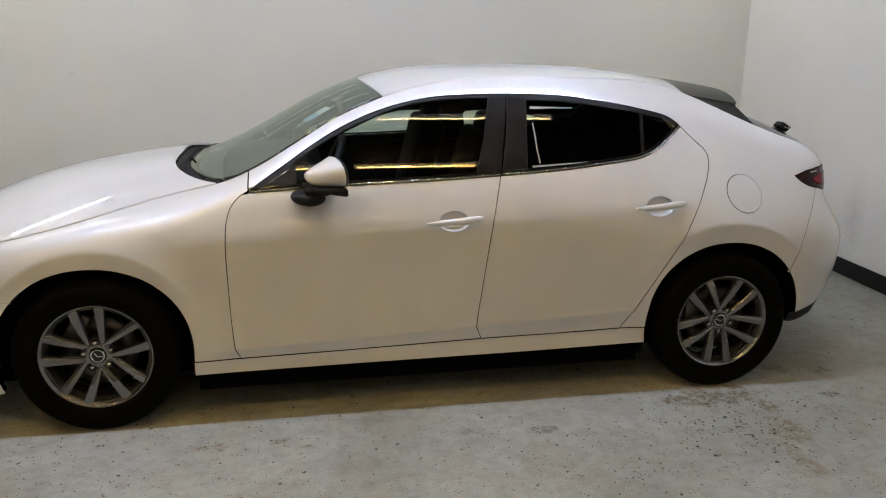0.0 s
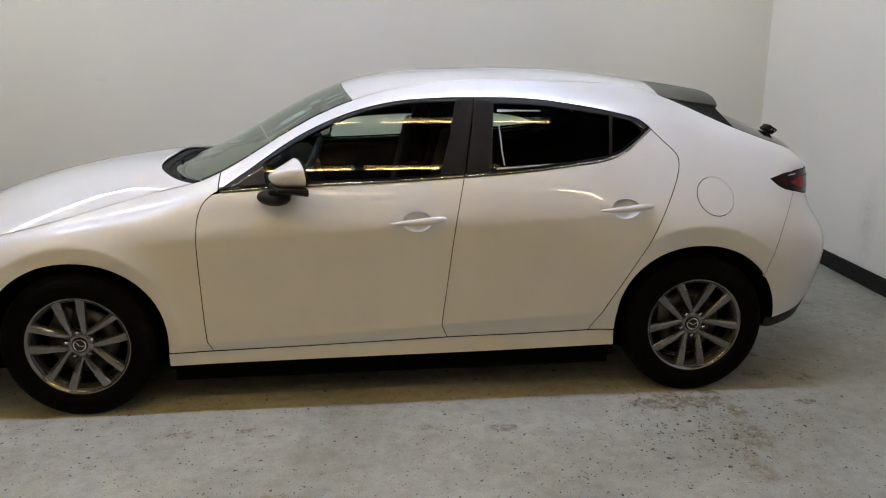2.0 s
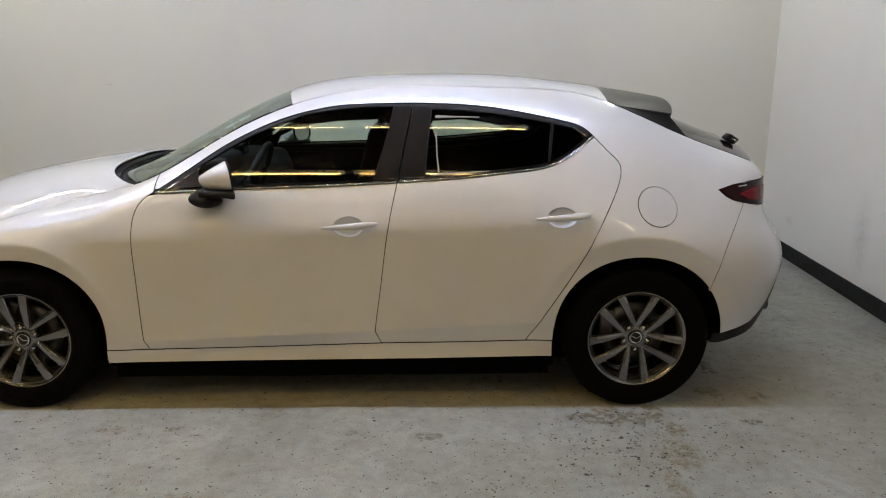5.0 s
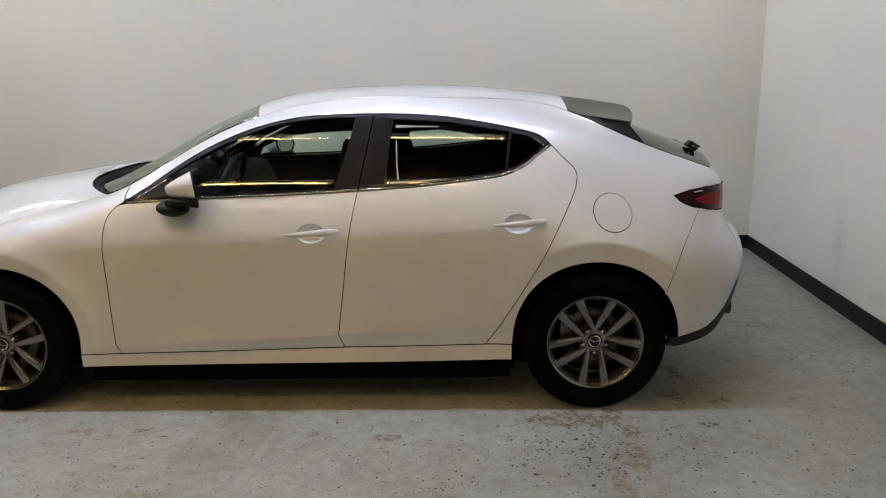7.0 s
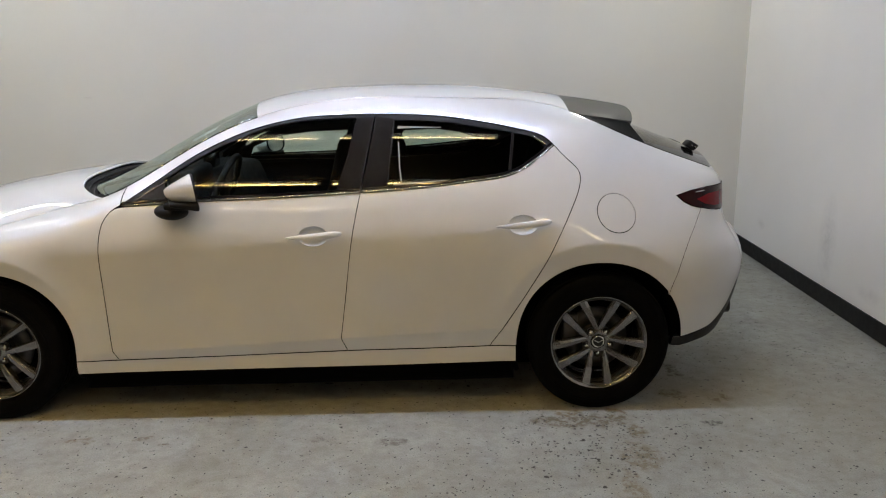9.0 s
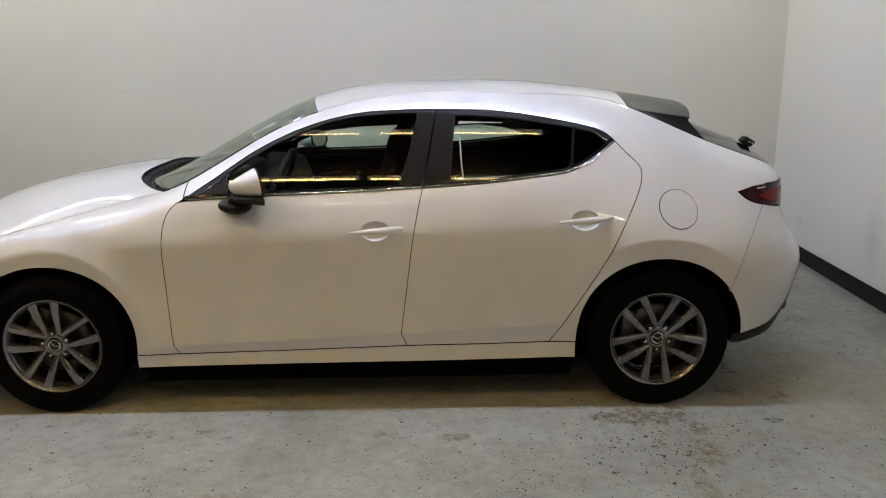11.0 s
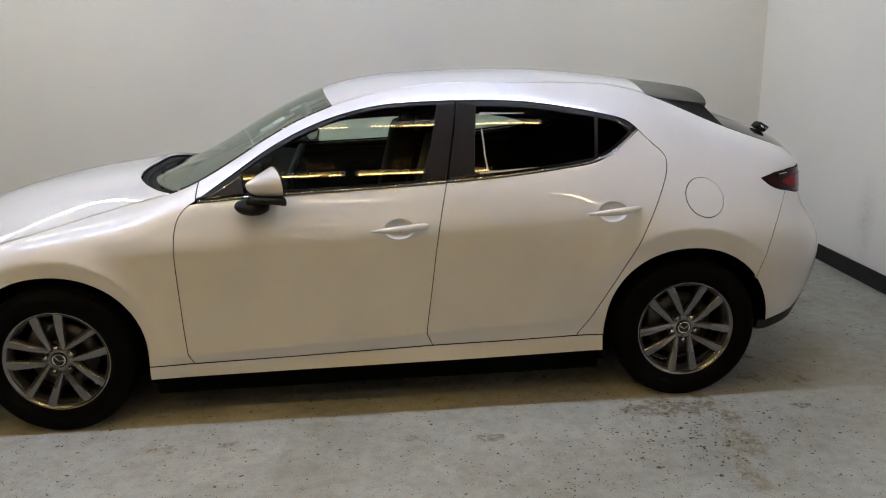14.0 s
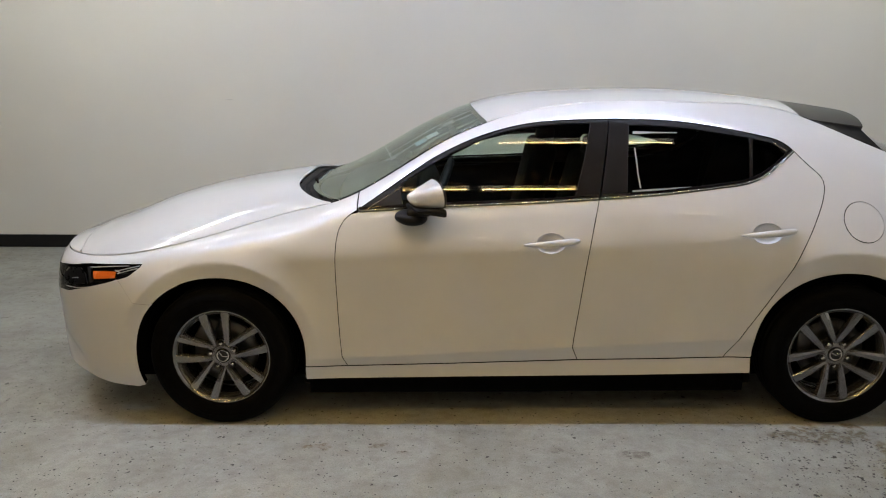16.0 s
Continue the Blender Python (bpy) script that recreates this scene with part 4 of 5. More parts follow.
# ---- lamps, mirrors, handles and trim on the body ----
for s in (-1, 1):
    # headlamp: black bowl, amber reflector, bright bezels and modelled glints, clear cover
    lamp = panel("headlight", HEAD, GLOSS_BLACK, car, s, -0.022, gap=0.001, depth=-0.020, wrap="nose", label="dark headlight with an amber reflector")
    amber = [(-1.938, 0.708), (-1.88, 0.712), (-1.815, 0.714), (-1.817, 0.685), (-1.87, 0.680), (-1.930, 0.674)]
    panel("amber_reflector", amber, AMBER, lamp, s, -0.012, gap=0, depth=0.008, step=0.03, wrap="nose", label="orange side reflector")
    panel("divider", [(-1.975, 0.720), (-1.950, 0.722), (-1.934, 0.665), (-1.948, 0.655), (-1.958, 0.690)], DARK_METAL, lamp, s, -0.010, gap=0, depth=0.008, step=0.03, wrap="nose", label="dark grey divider beside the reflector")
    for line, wide in ((((-1.953, 0.719), (-1.849, 0.731), (-1.751, 0.738)), 0.0022), (((-1.801, 0.716), (-1.745, 0.730), (-1.70, 0.740)), 0.0020), (((-1.804, 0.704), (-1.75, 0.719), (-1.700, 0.731)), 0.0018),
                       # the short lines in the bowl are glints, modelled as bright metal
                       (((-1.815, 0.717), (-1.800, 0.714), (-1.790, 0.708)), 0.0030), (((-2.111, 0.680), (-2.100, 0.689), (-2.092, 0.697)), 0.0030), (((-2.055, 0.661), (-2.035, 0.665), (-2.017, 0.668)), 0.0024),
                       (((-2.100, 0.616), (-2.02, 0.622), (-1.937, 0.638)), 0.0016)):
        q = dense(np.array(line), 0.01, False, closed=False)
        q[:, 0] = np.sqrt(q[:, 0] - nose_x(q[:, 1]))
        part("bezel_and_glint", tube(to_world(q, s, -0.006, "nose")[0], wide, 8), SATIN_CHROME, lamp, "thin bright lamp trim, the short ones in the bowl standing for glints")
    panel("lamp_bowl", [(-2.16, 0.69), (-2.02, 0.713), (-1.985, 0.69), (-1.97, 0.65), (-2.05, 0.630), (-2.15, 0.618)], BOWL_BLACK, lamp, s, -0.016, gap=0, depth=0.004, step=0.04, wrap="nose", label="dark reflector bowl")
    cover = panel("lamp_cover", HEAD, LENS, lamp, s, 0.0, gap=0.002, depth=0.004, step=0.04, wrap="nose", label="clear lamp cover")
    cover.visible_shadow = False
    # tail lamp
    tail = panel("tail_light", TAIL_LAMP, DEEP_RED, car, s, 0.003, gap=0.002, depth=0.014, wrap="tail", label="smoked red tail light")
    red = [(1.800, 0.955), (1.845, 0.931), (1.90, 0.918), (1.975, 0.910), (1.985, 0.968), (1.93, 0.975), (1.865, 0.974)]
    panel("red_lens", red, RED_LENS, tail, s, 0.0055, gap=0, depth=0.004, step=0.03, wrap="tail", label="bright red lens field")
    # highlight on the lens, modelled as a strip of chrome
    panel("lens_glint", [(1.80, 0.987), (1.845, 0.990), (1.845, 0.986), (1.80, 0.983)], CHROME, tail, s, 0.005, gap=0, depth=0.003, step=0.03, wrap="tail", label="thin chrome strip standing in for a short highlight")

for s, (door, rear, quarter) in ((-1, left), (1, right)):
    # bright strip under the windows
    belt = low_f[low_f[:, 0] > -0.735]
    for owner, lo, hi in ((door, -0.735, 0.300), (rear, 0.305, 1.17)):
        run = belt[(belt[:, 0] >= lo) & (belt[:, 0] <= hi)]
        up = np.gradient(run, axis=0)
        nrm = np.stack([-up[:, 1], up[:, 0]], 1) / np.hypot(*up.T)[:, None]
        q, n3 = to_world(run + 0.0055 * nrm, s, 0.0025, "")
        part("belt_moulding", tube(q, 0.0032, 10), CHROME, owner, "bright chrome strip under the window")
        upper = np.concatenate([run + 0.0125 * nrm, (run + 0.0195 * nrm)[::-1]])
        panel("window_seal", upper, GLOSS_BLACK, owner, s, 0.004, gap=0, depth=0.006, step=0.03, label="black rubber window seal")
    q = np.array([(1.075, 1.238), (1.108, 1.214), (1.137, 1.186), (1.128, 1.174), (1.085, 1.139), (1.03, 1.103), (0.96, 1.087)])
    q = dense(q, 0.02, True)
    part("quarter_bead", tube(to_world(q, s, 0.001, "")[0], 0.0036, 8), CHROME, rear, "bright bead round the quarter glass")
    # edge highlight of the corner panel, modelled as a chrome bead
    bead = np.array([(-0.688, 0.983), (-0.609, 1.030), (-0.526, 1.079)])
    part("corner_glint", tube(to_world(dense(bead, 0.02, False), s, 0.003, "")[0], 0.0022, 8), CHROME, door, "thin chrome bead standing in for the corner panel's edge highlight")
    panel("glass_divider", [(0.954, 1.094), (0.979, 1.255), (0.991, 1.252), (0.966, 1.096)], SATIN_BLACK, rear, s, 0.0, gap=0, depth=0.01, step=0.03, label="black divider bar")
    # door handles over a dished cup
    for owner, (hx, hz) in ((door, HANDLES[0]), (rear, HANDLES[1])):
        def cup(u, v, hx=hx, hz=hz):
            r, a = u, 2 * np.pi * v
            x, z = hx + 0.0640 * r * np.cos(a), hz + 0.0440 * r * np.sin(a)
            y = half_width(x, z) - 0.026 * np.sqrt(np.maximum(1 - r**2.2, 0))
            return x, s * y, z

        u, v = np.meshgrid(np.linspace(0.001, 1, 12), np.linspace(0, 1, 33)[:-1], indexing="ij")
        p = np.array(cup(u.ravel(), v.ravel())).T
        faces = [(i * 32 + j, (i + 1) * 32 + j, (i + 1) * 32 + (j + 1) % 32, i * 32 + (j + 1) % 32) for i in range(11) for j in range(32)]
        raw("handle_cup", p, [f[::-1] for f in faces] if s < 0 else faces, PAINT, owner, "dished recess behind the handle")
        tilt = 0.075
        pts, rad = [], []
        for i in range(25):
            t = -1 + i / 12
            x = hx + 0.004 + 0.121 * t
            z = hz + 0.121 * t * tilt + 0.004
            y = float(half_width(np.array([x]), np.array([z]))[0]) + 0.006 + 0.020 * (1 - abs(t) ** 2.6)
            pts.append((x, s * y, z))
            rad.append(max(0.0175 * (1 - abs(t) ** 3) ** 0.5 * (0.80 + 0.25 * t), 0.0015))
        bm = tube(pts, rad, 14)
        for vert in bm.verts:
            t = (vert.co.x - hx) / 0.125
            y0 = s * (float(half_width(np.array([vert.co.x]), np.array([vert.co.z]))[0]) + 0.006 + 0.020 * (1 - min(abs(t), 1) ** 2.6))
            vert.co.y = y0 + (vert.co.y - y0) * 0.75
        part("door_handle", bm, PAINT, owner, "painted bar handle")

    # door mirror: painted shell, black foot and lower edge, glass
    mirror = new("door_mirror")
    mirror.parent = door

    def shell(u, v):
        """u from the blunt nose to the rear rim, v round: flat below, rising towards the rear."""
        a = 2 * np.pi * v
        top = 1.053 + 0.067 * u**0.75
        low = 1.052 - 0.047 * np.sqrt(1 - (1 - np.clip(u / 0.45, 0, 1)) ** 2)
        hy = 0.098 * u**0.55
        ca, sa = np.cos(a), np.sin(a)
        y = 0.925 + hy * np.sign(ca) * np.abs(ca) ** 0.82 + 0.008 * u
        z = (top + low) / 2 + (top - low) / 2 * np.sign(sa) * np.abs(sa) ** 0.88
        x = -0.513 + 0.128 * u - 0.008 * (z - 1.06) / 0.06 * u + 0.36 * (y - 0.95) * u
        return x, s * y, z

    nu, nv = 20, 40
    u, v = np.meshgrid(np.linspace(0.0, 1, nu) ** 1.8, np.linspace(0, 1, nv + 1)[:-1], indexing="ij")
    p = np.array(shell(u.ravel(), v.ravel())).T
    faces = [(i * nv + j, i * nv + (j + 1) % nv, (i + 1) * nv + (j + 1) % nv, (i + 1) * nv + j) for i in range(nu - 1) for j in range(nv)]
    flipd = (lambda f: f[::-1]) if s < 0 else (lambda f: f)
    raw("mirror_shell", p, [flipd(f) for f in faces], PAINT, mirror, "painted white mirror shell")
    rim = p[(nu - 1) * nv :]
    back, inner = rim * 0.98 + rim.mean(0) * 0.02 + (0.011, 0, 0), rim * 0.9 + rim.mean(0) * 0.1
    ringed = [(k * nv + j, k * nv + (j + 1) % nv, (k + 1) * nv + (j + 1) % nv, (k + 1) * nv + j) for k in (0, 1) for j in range(nv)]
    raw("mirror_rim", np.concatenate([rim, back, inner]), ringed, FRAME_BLACK, mirror, "black rim")
    raw("mirror_glass", inner + (0.004, 0, 0), [tuple(range(nv))], CHROME, mirror, "mirror glass")
    under = box((0.124, 0.165, 0.034), (-0.428, s * 0.930, 0.992), 0.010, 3)
    for vert in under.verts:
        f = (vert.co.x + 0.49) / 0.124
        vert.co.z = 1.009 + (vert.co.z - 1.009) * (0.45 + 0.60 * f)
        vert.co.x += 0.36 * (abs(vert.co.y) - 0.95)
    part("mirror_underside", under, FRAME_BLACK, mirror, "black lower mirror edge")
    foot = bmesh.new()
    bmesh.ops.create_uvsphere(foot, u_segments=28, v_segments=16, radius=1)
    foot.transform(Matrix.Translation((-0.500, s * 0.893, 0.955)) @ Matrix.Rotation(0.10, 4, "Y") @ Matrix.Diagonal((0.070, 0.072, 0.034, 1)))
    arm = box((0.10, 0.10, 0.034), (-0.465, s * 0.905, 0.985), 0.012, 3)
    part("mirror_foot", join(foot, arm), FRAME_BLACK, mirror, "black mirror foot")

# wipers in front of the screen
for y0, y1, tip in ((0.55, -0.05, 0.03), (0.02, -0.56, 0.05)):
    wiper = new("windscreen_wiper")
    wiper.parent = car

    def on(y, up, lift):
        w = y / 0.7
        x, yy, z = screen_sheet(np.array([up]), np.array([(w + 1) / 2]))
        return float(x[0]) - 0.012, y, float(z[0]) + lift - 0.026

    part("wiper_blade", tube([on(y1 + (y0 - y1) * i / 8, 0.02 + 0.03 * i / 8, 0.010) for i in range(9)], 0.008, 8), BLACK_PLASTIC, wiper, "black wiper blade")
    part("wiper_arm", tube([on(y0 + 0.05, -0.02, 0.0), on(y0 - 0.05, -0.01, 0.018), on((y0 + y1) / 2, 0.035, 0.020)], [0.016, 0.011, 0.006], 8), SATIN_BLACK, wiper, "black wiper arm")

# rear wiper and pivot on the hatch glass
rw = new("rear_wiper")
rw.parent = car
cap = box((0.056, 0.060, 0.036), (0, 0, 0), 0.006, 2)
for vert in cap.verts:
    vert.co.z *= 1.0 - 4.5 * min(vert.co.x + 0.01, 0) * -1.0
    vert.co.x += 0.25 * vert.co.z
part("wiper_cap", cap, FRAME_BLACK, rw, "black wiper cap").matrix_basis = pose(1.908, -0.33, 1.152, 0, 33, 0)
part("wiper_blade", tube([(1.900 + 0.02 * math.sin(math.pi * i / 8), -0.26 + 0.07 * i, 1.122 + 0.02 * math.sin(math.pi * (i + 2) / 12)) for i in range(9)], 0.008, 8), BLACK_PLASTIC, rw, "black wiper blade")
for bx, bz in ((1.905, 1.152), (1.921, 1.146)):
    bolt = lathe([(0.0, -0.006), (0.005, -0.006), (0.007, 0.004)], 12)
    part("wiper_bolt", bolt, CHROME, rw, "bright bolt").matrix_basis = pose(bx, -0.361, bz)

# exhaust tip under the rear bumper
tip = lathe([(0.036, -0.06), (0.041, -0.058), (0.041, 0.06), (0.036, 0.06), (0.034, -0.06), (0.036, -0.06)], 32)
tip.transform(pose(2.03, -0.50, 0.375, 0, 0, 90))
part("exhaust_tip", tip, DARK_METAL, car, "dark round exhaust tip")

# paper labels inside the windscreen, and strips of film left on the rear door glass
for k, (u0, v0) in enumerate(((0.60, 0.118), (0.675, 0.128), (0.79, 0.20))):
    def sheet(u, v, u0=u0, v0=v0):
        x, y, z = screen_sheet(u0 + 0.070 * u, v0 + 0.055 * v)
        return x, y, z - 0.012

    patch("screen_label", sheet, 3, 3, (BLUE_INK, PAPER, FILM)[k], windscreen, 0.001, "pale printed label inside the glass")
rear_pane = left[1]
for poly in ([(0.464, 1.281), (0.468, 1.292), (0.56, 1.288), (0.66, 1.285), (0.66, 1.282), (0.56, 1.283), (0.50, 1.281)],
             [(0.478, 1.062), (0.471, 1.120), (0.469, 1.170), (0.466, 1.225), (0.471, 1.225), (0.475, 1.170), (0.476, 1.120), (0.484, 1.062)],
             [(0.446, 1.046), (0.55, 1.052), (0.70, 1.061), (0.698, 1.066), (0.55, 1.058), (0.446, 1.053)]):
    panel("film_strip", poly, FILM, rear_pane, -1, -0.0045, gap=0, depth=0.001, step=0.05, label="torn white strip of protective film")


# ---- wheels ----
def build_wheel():
    """Five pairs of spokes on a sixteen-inch rim; the outer face looks towards -y."""
    wheel = new("wheel")
    r = TYRE_R
    tyre = [(0.212, -0.062), (0.222, -0.088), (0.245, -0.101), (0.268, -0.104), (0.290, -0.101), (0.306, -0.094), (0.316, -0.082)]
    for g in (-0.062, -0.02, 0.02, 0.062):
        tyre += [(r, g - 0.006), (r - 0.008, g - 0.004), (r - 0.008, g + 0.004), (r, g + 0.006)]
    tyre += [(0.316, 0.082), (0.29, 0.101), (0.245, 0.101), (0.212, 0.07)]
    body = lathe(tyre, 96)
    part("tyre", body, RUBBER, wheel, "black radial tyre with grooved tread")
    for rr in (0.262, 0.276):
        part("sidewall_rib", lathe([(rr - 0.002, -0.1035), (rr, -0.1055), (rr + 0.002, -0.1035)], 80), RUBBER, wheel)
    barrel = [(0.200, 0.085), (0.206, 0.07), (0.192, 0.03), (0.190, -0.045), (0.202, -0.070), (0.2125, -0.083), (0.2175, -0.087), (0.2205, -0.086), (0.2205, -0.078), (0.21, -0.07)]
    part("rim", lathe(barrel, 96), ALLOY, wheel, "grey painted alloy rim")
    part("rim_groove", lathe([(0.2010, -0.0725), (0.2045, -0.0775), (0.2075, -0.0765)], 96), DARK_METAL, wheel)
    hub = [(0.0, -0.060), (0.030, -0.060), (0.036, -0.064), (0.054, -0.058), (0.062, -0.050), (0.068, -0.035), (0.068, -0.01), (0.0, -0.01)]
    part("hub_face", lathe(hub, 60), ALLOY, wheel)
    part("centre_cap", lathe([(0.0, -0.0665), (0.0300, -0.0675), (0.0335, -0.0655), (0.0345, -0.058)], 40), GLOSS_BLACK, wheel, "black centre cap with a plain bright badge")
    part("cap_badge", join(lathe([(0.0225, -0.0670), (0.0255, -0.0700), (0.0285, -0.0670)], 40), *(box((0.024, 0.004, 0.0045), (k * 0.010, -0.0685, 0.003), 0.001, turn=Matrix.Rotation(k * -0.5, 4, "Y")) for k in (-1, 1))), CHROME, wheel, "bright ring and wing shape")
    # spokes: each pair flanks a wheel nut and closes in towards the rim
    for k in range(5):
        mid = math.radians(-90 + 72 * k)
        for s in (-1, 1):
            bm = bmesh.new()
            rings = []
            for f in (0.0, 0.2, 0.5, 0.8, 1.0):
                inner = (0.046 * math.cos(0.60), 0.046 * math.sin(0.60))
                outer = (0.209 * math.cos(0.245), 0.209 * math.sin(0.245))
                along, across = inner[0] + (outer[0] - inner[0]) * f, inner[1] + (outer[1] - inner[1]) * f
                rad, ang = math.hypot(along, across), mid + s * math.atan2(across, along)
                half = 0.0108 + 0.0094 * f
                front = -0.058 - 0.026 * math.sin(min(f * 1.1, 1) * math.pi / 2) + 0.004 * f
                back = front + 0.030 + 0.010 * (1 - f)
                c = Vector((rad * math.cos(ang), 0, rad * math.sin(ang)))
                t = Vector((-math.sin(ang), 0, math.cos(ang))) * s
                pts = [(-half, front + 0.006), (-half + 0.004, front + 0.001), (half * 0.3, front), (half - 0.001, front + 0.004), (half + 0.003, front + 0.014), (half + 0.001, back), (-half, back)]
                rings.append([bm.verts.new(c + t * a + Vector((0, b, 0))) for a, b in pts])
            n = len(rings[0])
            for p, q in zip(rings, rings[1:]):
                for i in range(n):
                    bm.faces.new((p[i], p[(i + 1) % n], q[(i + 1) % n], q[i]))
            bm.faces.new(rings[0])
            bm.faces.new(rings[-1][::-1])
            bmesh.ops.recalc_face_normals(bm, faces=bm.faces[:])
            part("spoke", bm, ALLOY, wheel, smooth=False)
        c = (0.0565 * math.cos(mid), 0.0565 * math.sin(mid))
        pocket = lathe([(0.0185, -0.0645), (0.0170, -0.0645), (0.0155, -0.045), (0.0, -0.045)], 20)
        pocket.transform(Matrix.Translation((c[0], 0, c[1])))
        part("nut_pocket", pocket, DARK_METAL, wheel)
        nut = lathe([(0.0, -0.066), (0.0075, -0.066), (0.0100, -0.062), (0.0105, -0.045)], 6)
        nut.transform(Matrix.Translation((c[0], 0, c[1])))
        part("wheel_nut", nut, CHROME, wheel, "bright wheel nut")
    # brake behind the spokes
    part("brake_disc", lathe([(0.145, -0.006), (0.145, 0.012), (0.070, 0.012), (0.070, -0.006), (0.145, -0.006)], 64), STEEL, wheel, "bare steel brake disc")
    part("brake_hat", lathe([(0.0, -0.03), (0.066, -0.03), (0.072, -0.006), (0.072, 0.0)], 40), DARK_METAL, wheel)
    cal = box((0.07, 0.055, 0.125), (-0.122, 0.0, 0.055), 0.012, 3)
    part("brake_caliper", cal, STEEL, wheel, "grey cast brake caliper")
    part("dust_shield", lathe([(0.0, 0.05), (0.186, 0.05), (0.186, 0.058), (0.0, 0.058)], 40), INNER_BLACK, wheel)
    return wheel


WHEEL_Y = 0.790
first = build_wheel()
first.parent = car
first.matrix_basis = pose(AXLES[1], -WHEEL_Y, TYRE_R - 0.004)
for hx, side, turn in ((AXLES[0], -1, 29), (AXLES[0], 1, 10), (AXLES[1], 1, 40)):
    m = pose(hx, side * WHEEL_Y, TYRE_R - 0.004, 0, turn, 180 if side > 0 else 0)
    copy_thing(first, m)

# ---- wheel housings and the floor pan ----
for hx, rx, rz in ((AXLES[0], 0.379, 0.366), (AXLES[1], 0.373, 0.377)):
    for side in (-1, 1):
        bm = bmesh.new()
        ring = arch(hx, rx, rz, -3, 186, 62)
        edge = half_width(ring[:, 0], ring[:, 1]) - 0.008
        rows = []
        for k, shrink in ((0.0, 1.0), (0.25, 0.985), (1.0, 0.97)):
            row = []
            for (x, z), e in zip(ring, edge):
                y = e + (0.60 - e) * k
                row.append(bm.verts.new((hx + (x - hx) * shrink, side * y, HUB_Z + (z - HUB_Z) * shrink)))
            rows.append(row)
        for p, q in zip(rows, rows[1:]):
            for i in range(len(p) - 1):
                bm.faces.new((p[i], p[i + 1], q[i + 1], q[i]))
        bm.faces.new(rows[-1])
        bmesh.ops.recalc_face_normals(bm, faces=bm.faces[:])
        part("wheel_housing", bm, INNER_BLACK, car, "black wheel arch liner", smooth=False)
# unseen pans and plates, set to stop light leaking under the car
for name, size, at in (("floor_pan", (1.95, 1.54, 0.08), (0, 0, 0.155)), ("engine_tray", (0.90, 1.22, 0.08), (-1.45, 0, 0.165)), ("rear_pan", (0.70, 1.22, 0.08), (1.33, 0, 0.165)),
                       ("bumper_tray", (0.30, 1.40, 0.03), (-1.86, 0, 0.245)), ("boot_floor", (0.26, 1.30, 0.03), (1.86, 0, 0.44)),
                       ("light_baffle", (0.03, 1.68, 0.36), (-0.985, 0, 0.36)), ("light_baffle", (0.03, 1.68, 0.30), (0.985, 0, 0.33))):
    part(name, box(size, at, 0.004), INNER_BLACK, car, "black underbody panel that keeps stray light off the floor", smooth=False)


# ---- the cabin behind the glass ----
def trim(side, poly, lift, name, material, label):
    return panel(name, poly, material, car, side, lift, gap=0, depth=0.004, step=0.06, label=label)


for s in (-1, 1):
    trim(s, [(-0.80, 0.25), (-0.80, 0.93), (-0.70, 0.965), (0.30, 1.005), (0.84, 1.045), (0.97, 1.072), (1.06, 1.11), (1.15, 1.17), (1.22, 1.13), (1.22, 0.76), (1.02, 0.66), (0.95, 0.46), (0.92, 0.25)], -0.060, "door_lining", CABIN, "black inner door lining")
    trim(s, [(-0.70, 1.045), (-0.45, 1.205), (-0.20, 1.318), (0.0, 1.360), (0.3, 1.370), (0.6, 1.368), (0.9, 1.340), (1.1, 1.29), (1.19, 1.225), (1.12, 1.235), (0.9, 1.295), (0.5, 1.337), (0.2, 1.338), (0.0, 1.32), (-0.2, 1.275), (-0.45, 1.163), (-0.70, 1.005)], -0.030, "pillar_lining", CABIN, "dark inner roof rail lining")
    trim(s, [(1.14, 1.19), (1.20, 1.22), (1.30, 1.27), (1.50, 1.20), (1.85, 1.06), (1.85, 0.74), (1.2, 0.74)], -0.05, "quarter_lining", CABIN, "black inner quarter lining")
    trim(s, [(0.205, 1.0), (0.29, 1.325), (0.445, 1.315), (0.415, 1.02)], -0.040, "pillar_lining", CABIN, "dark inner pillar lining")


# the far doors' inner window surround
FRONT_SIGHT = [(-0.522, 1.018), (-0.49, 1.10), (-0.40, 1.138), (-0.296, 1.169), (-0.13, 1.188), (0.10, 1.198), (0.20, 1.198), (0.215, 1.18), (0.19, 1.05), (0.16, 1.034)]
REAR_SIGHT = [(0.46, 1.19), (0.446, 1.165), (0.478, 1.052), (0.60, 1.058), (0.75, 1.072), (0.864, 1.090), (0.95, 1.12), (0.90, 1.150), (0.80, 1.180), (0.64, 1.203)]
surround = [(-0.68, 1.0), (-0.45, 1.175), (-0.2, 1.290), (0.0, 1.335), (0.3, 1.350), (0.6, 1.345), (0.9, 1.315), (1.1, 1.26), (1.15, 1.19), (1.05, 1.09), (0.85, 1.04), (0.3, 1.0)]
panel("window_lining", surround, CABIN, car, 1, -0.060, gap=0, holes=[np.array(FRONT_SIGHT), np.array(REAR_SIGHT)], depth=0.012, step=0.06, label="black inner window surround")

for s in (-1, 1):
    edge = np.concatenate([between(low_f, -0.74, 1.15) + (0, 0.003)])
    a, b = to_world(edge, s, -0.004, "")[0], to_world(edge - (0, 0.01), s, -0.075, "")[0]
    n = len(edge)
    raw("belt_ledge", np.concatenate([a, b]), [(i, i + 1, n + i + 1, n + i) for i in range(n - 1)], CABIN, car, "black ledge under the window")


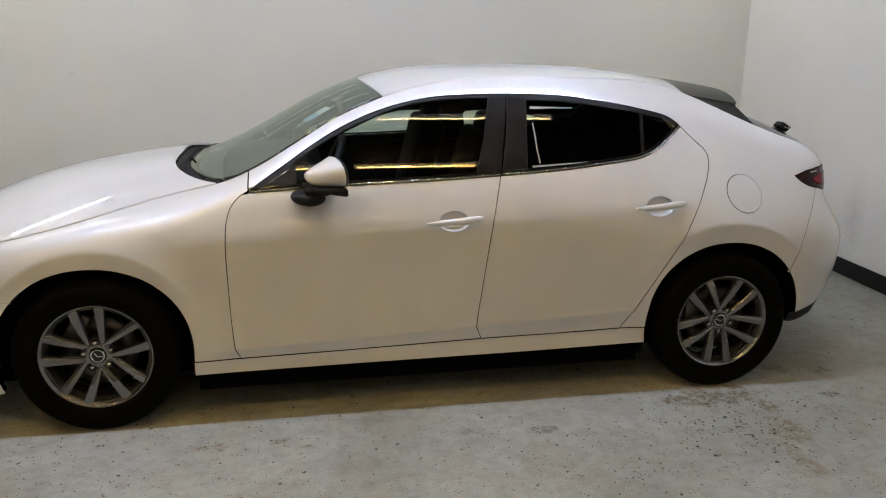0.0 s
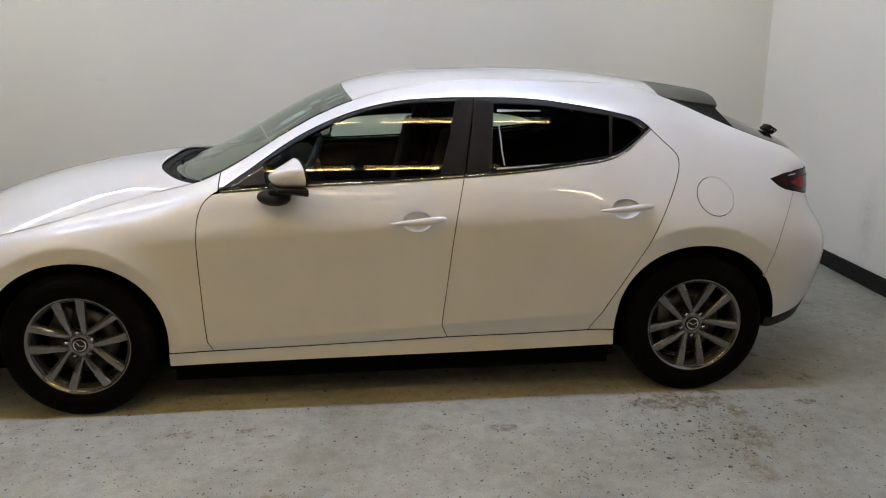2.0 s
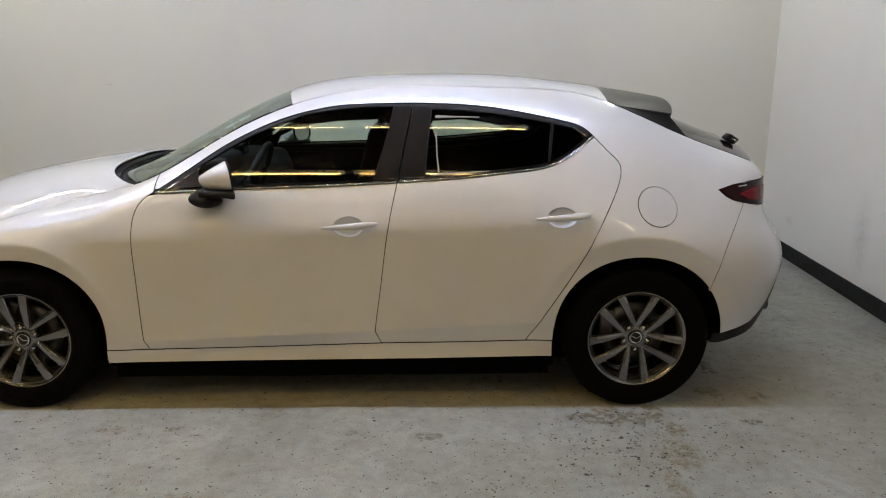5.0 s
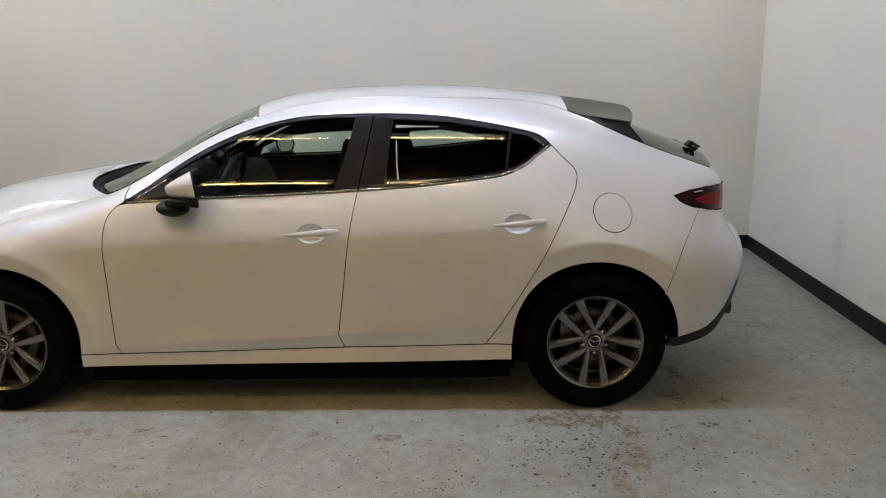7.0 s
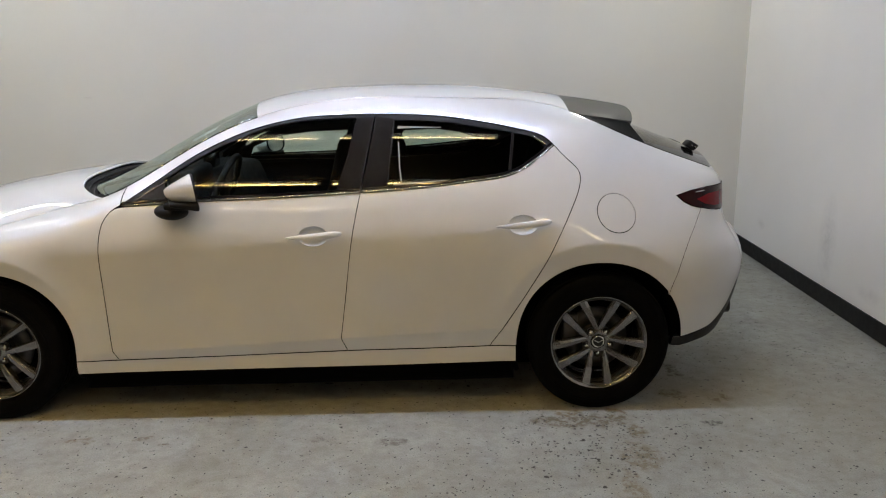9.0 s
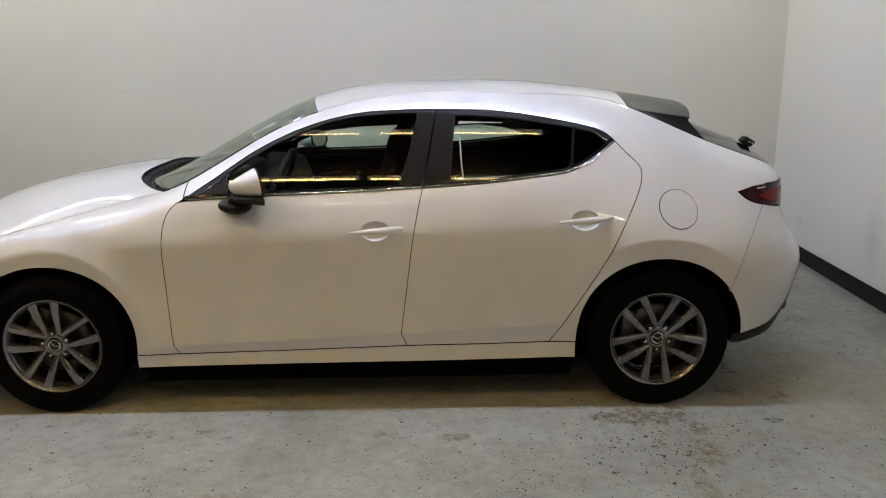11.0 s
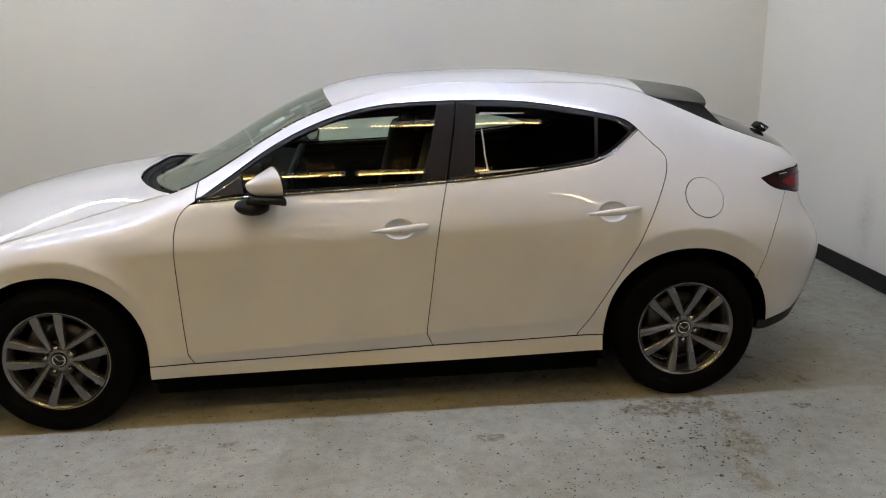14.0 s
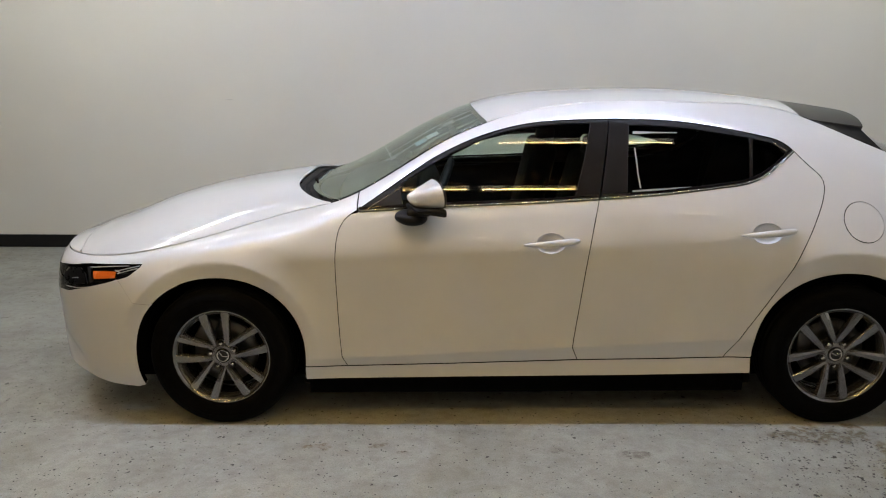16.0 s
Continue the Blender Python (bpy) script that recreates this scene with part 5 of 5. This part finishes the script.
def lining(u, v):
    x, y, z = roof(u, v)
    return x, y * 0.97, z - 0.035


patch("roof_lining", lining, 20, 15, LINING, car, 0.004, "dark cloth roof lining")


def dash(u, v):
    w = 2 * v - 1
    x = -0.89 + 0.46 * u + 0.06 * w * w
    z = 1.01 - 0.02 * u + 0.02 * np.sin(np.pi * u) - 0.28 * np.clip((u - 0.78) / 0.22, 0, 1) ** 2 - 0.02 * w * w
    return x, w * 0.70, z


dashboard = patch("dashboard", dash, 24, 21, CABIN_PLASTIC, car, 0.02, "dark soft-touch dashboard")
hood_bin = join(box((0.14, 0.34, 0.09), (-0.56, -0.37, 1.04), 0.03, 3))
part("instrument_hood", hood_bin, CABIN_PLASTIC, dashboard, "dark hood over the dials")
part("screen", box((0.02, 0.26, 0.10), (-0.56, 0.02, 1.07), 0.008, 2), GLOSS_BLACK, dashboard, "black display on the dashboard")
ring = []
for i in range(40):
    a = 2 * math.pi * i / 40
    ring.append(Vector((0.185 * math.sin(a) * 0.38, 0.185 * math.cos(a), 0.185 * math.sin(a) * 0.925)) + Vector((-0.405, -0.37, 0.955)))
steering = new("steering_wheel")
steering.parent = car
part("steering_rim", tube(ring, 0.0165, 10, True), CABIN_PLASTIC, steering, "dark leather rim")
part("steering_boss", box((0.06, 0.17, 0.13), (-0.42, -0.37, 0.945), 0.03, 3, None), CABIN_PLASTIC, steering)
part("steering_spoke", box((0.02, 0.33, 0.035), (-0.415, -0.37, 0.955), 0.008), CABIN_PLASTIC, steering)
part("steering_column", tube([(-0.42, -0.37, 0.94), (-0.62, -0.37, 0.88)], 0.035, 12), CABIN_PLASTIC, steering)


def seat(x, y, width, rest=True):
    s = new("seat")
    s.parent = car
    part("cushion", box((0.52, width, 0.16), (x, y, 0.50), 0.05, 3), CABIN, s)
    part("backrest", box((0.14, width, 0.68), (x + 0.31, y, 0.83), 0.05, 3, pose(0, 0, 0, 0, 14, 0)), CABIN, s)
    for yy in (y,) if width < 0.7 else (y - 0.36, y + 0.36):
        part("headrest", box((0.09, 0.24, 0.15), (x + 0.40, yy, 1.17 if width < 0.7 else 1.13), 0.04, 3, pose(0, 0, 0, 0, 10, 0)), CABIN, s)
    return s


seat(-0.06, -0.37, 0.50)
seat(-0.21, 0.37, 0.50)
seat(0.92, 0.0, 1.20)
im = new("inside_mirror")
im.parent = car
part("mirror_case", box((0.035, 0.22, 0.065), (-0.33, 0.0, 1.245), 0.014, 3, pose(0, 0, 0, 0, -15, 0)), CABIN_PLASTIC, im, "dark inside mirror")
part("mirror_stem", tube([(-0.33, 0, 1.25), (-0.35, 0, 1.285)], 0.012, 8), CABIN_PLASTIC, im)
part("sensor_cover", box((0.08, 0.10, 0.04), (-0.355, 0.0, 1.275), 0.015, 3, pose(0, 0, 0, 0, -25, 0)), CABIN_PLASTIC, im)
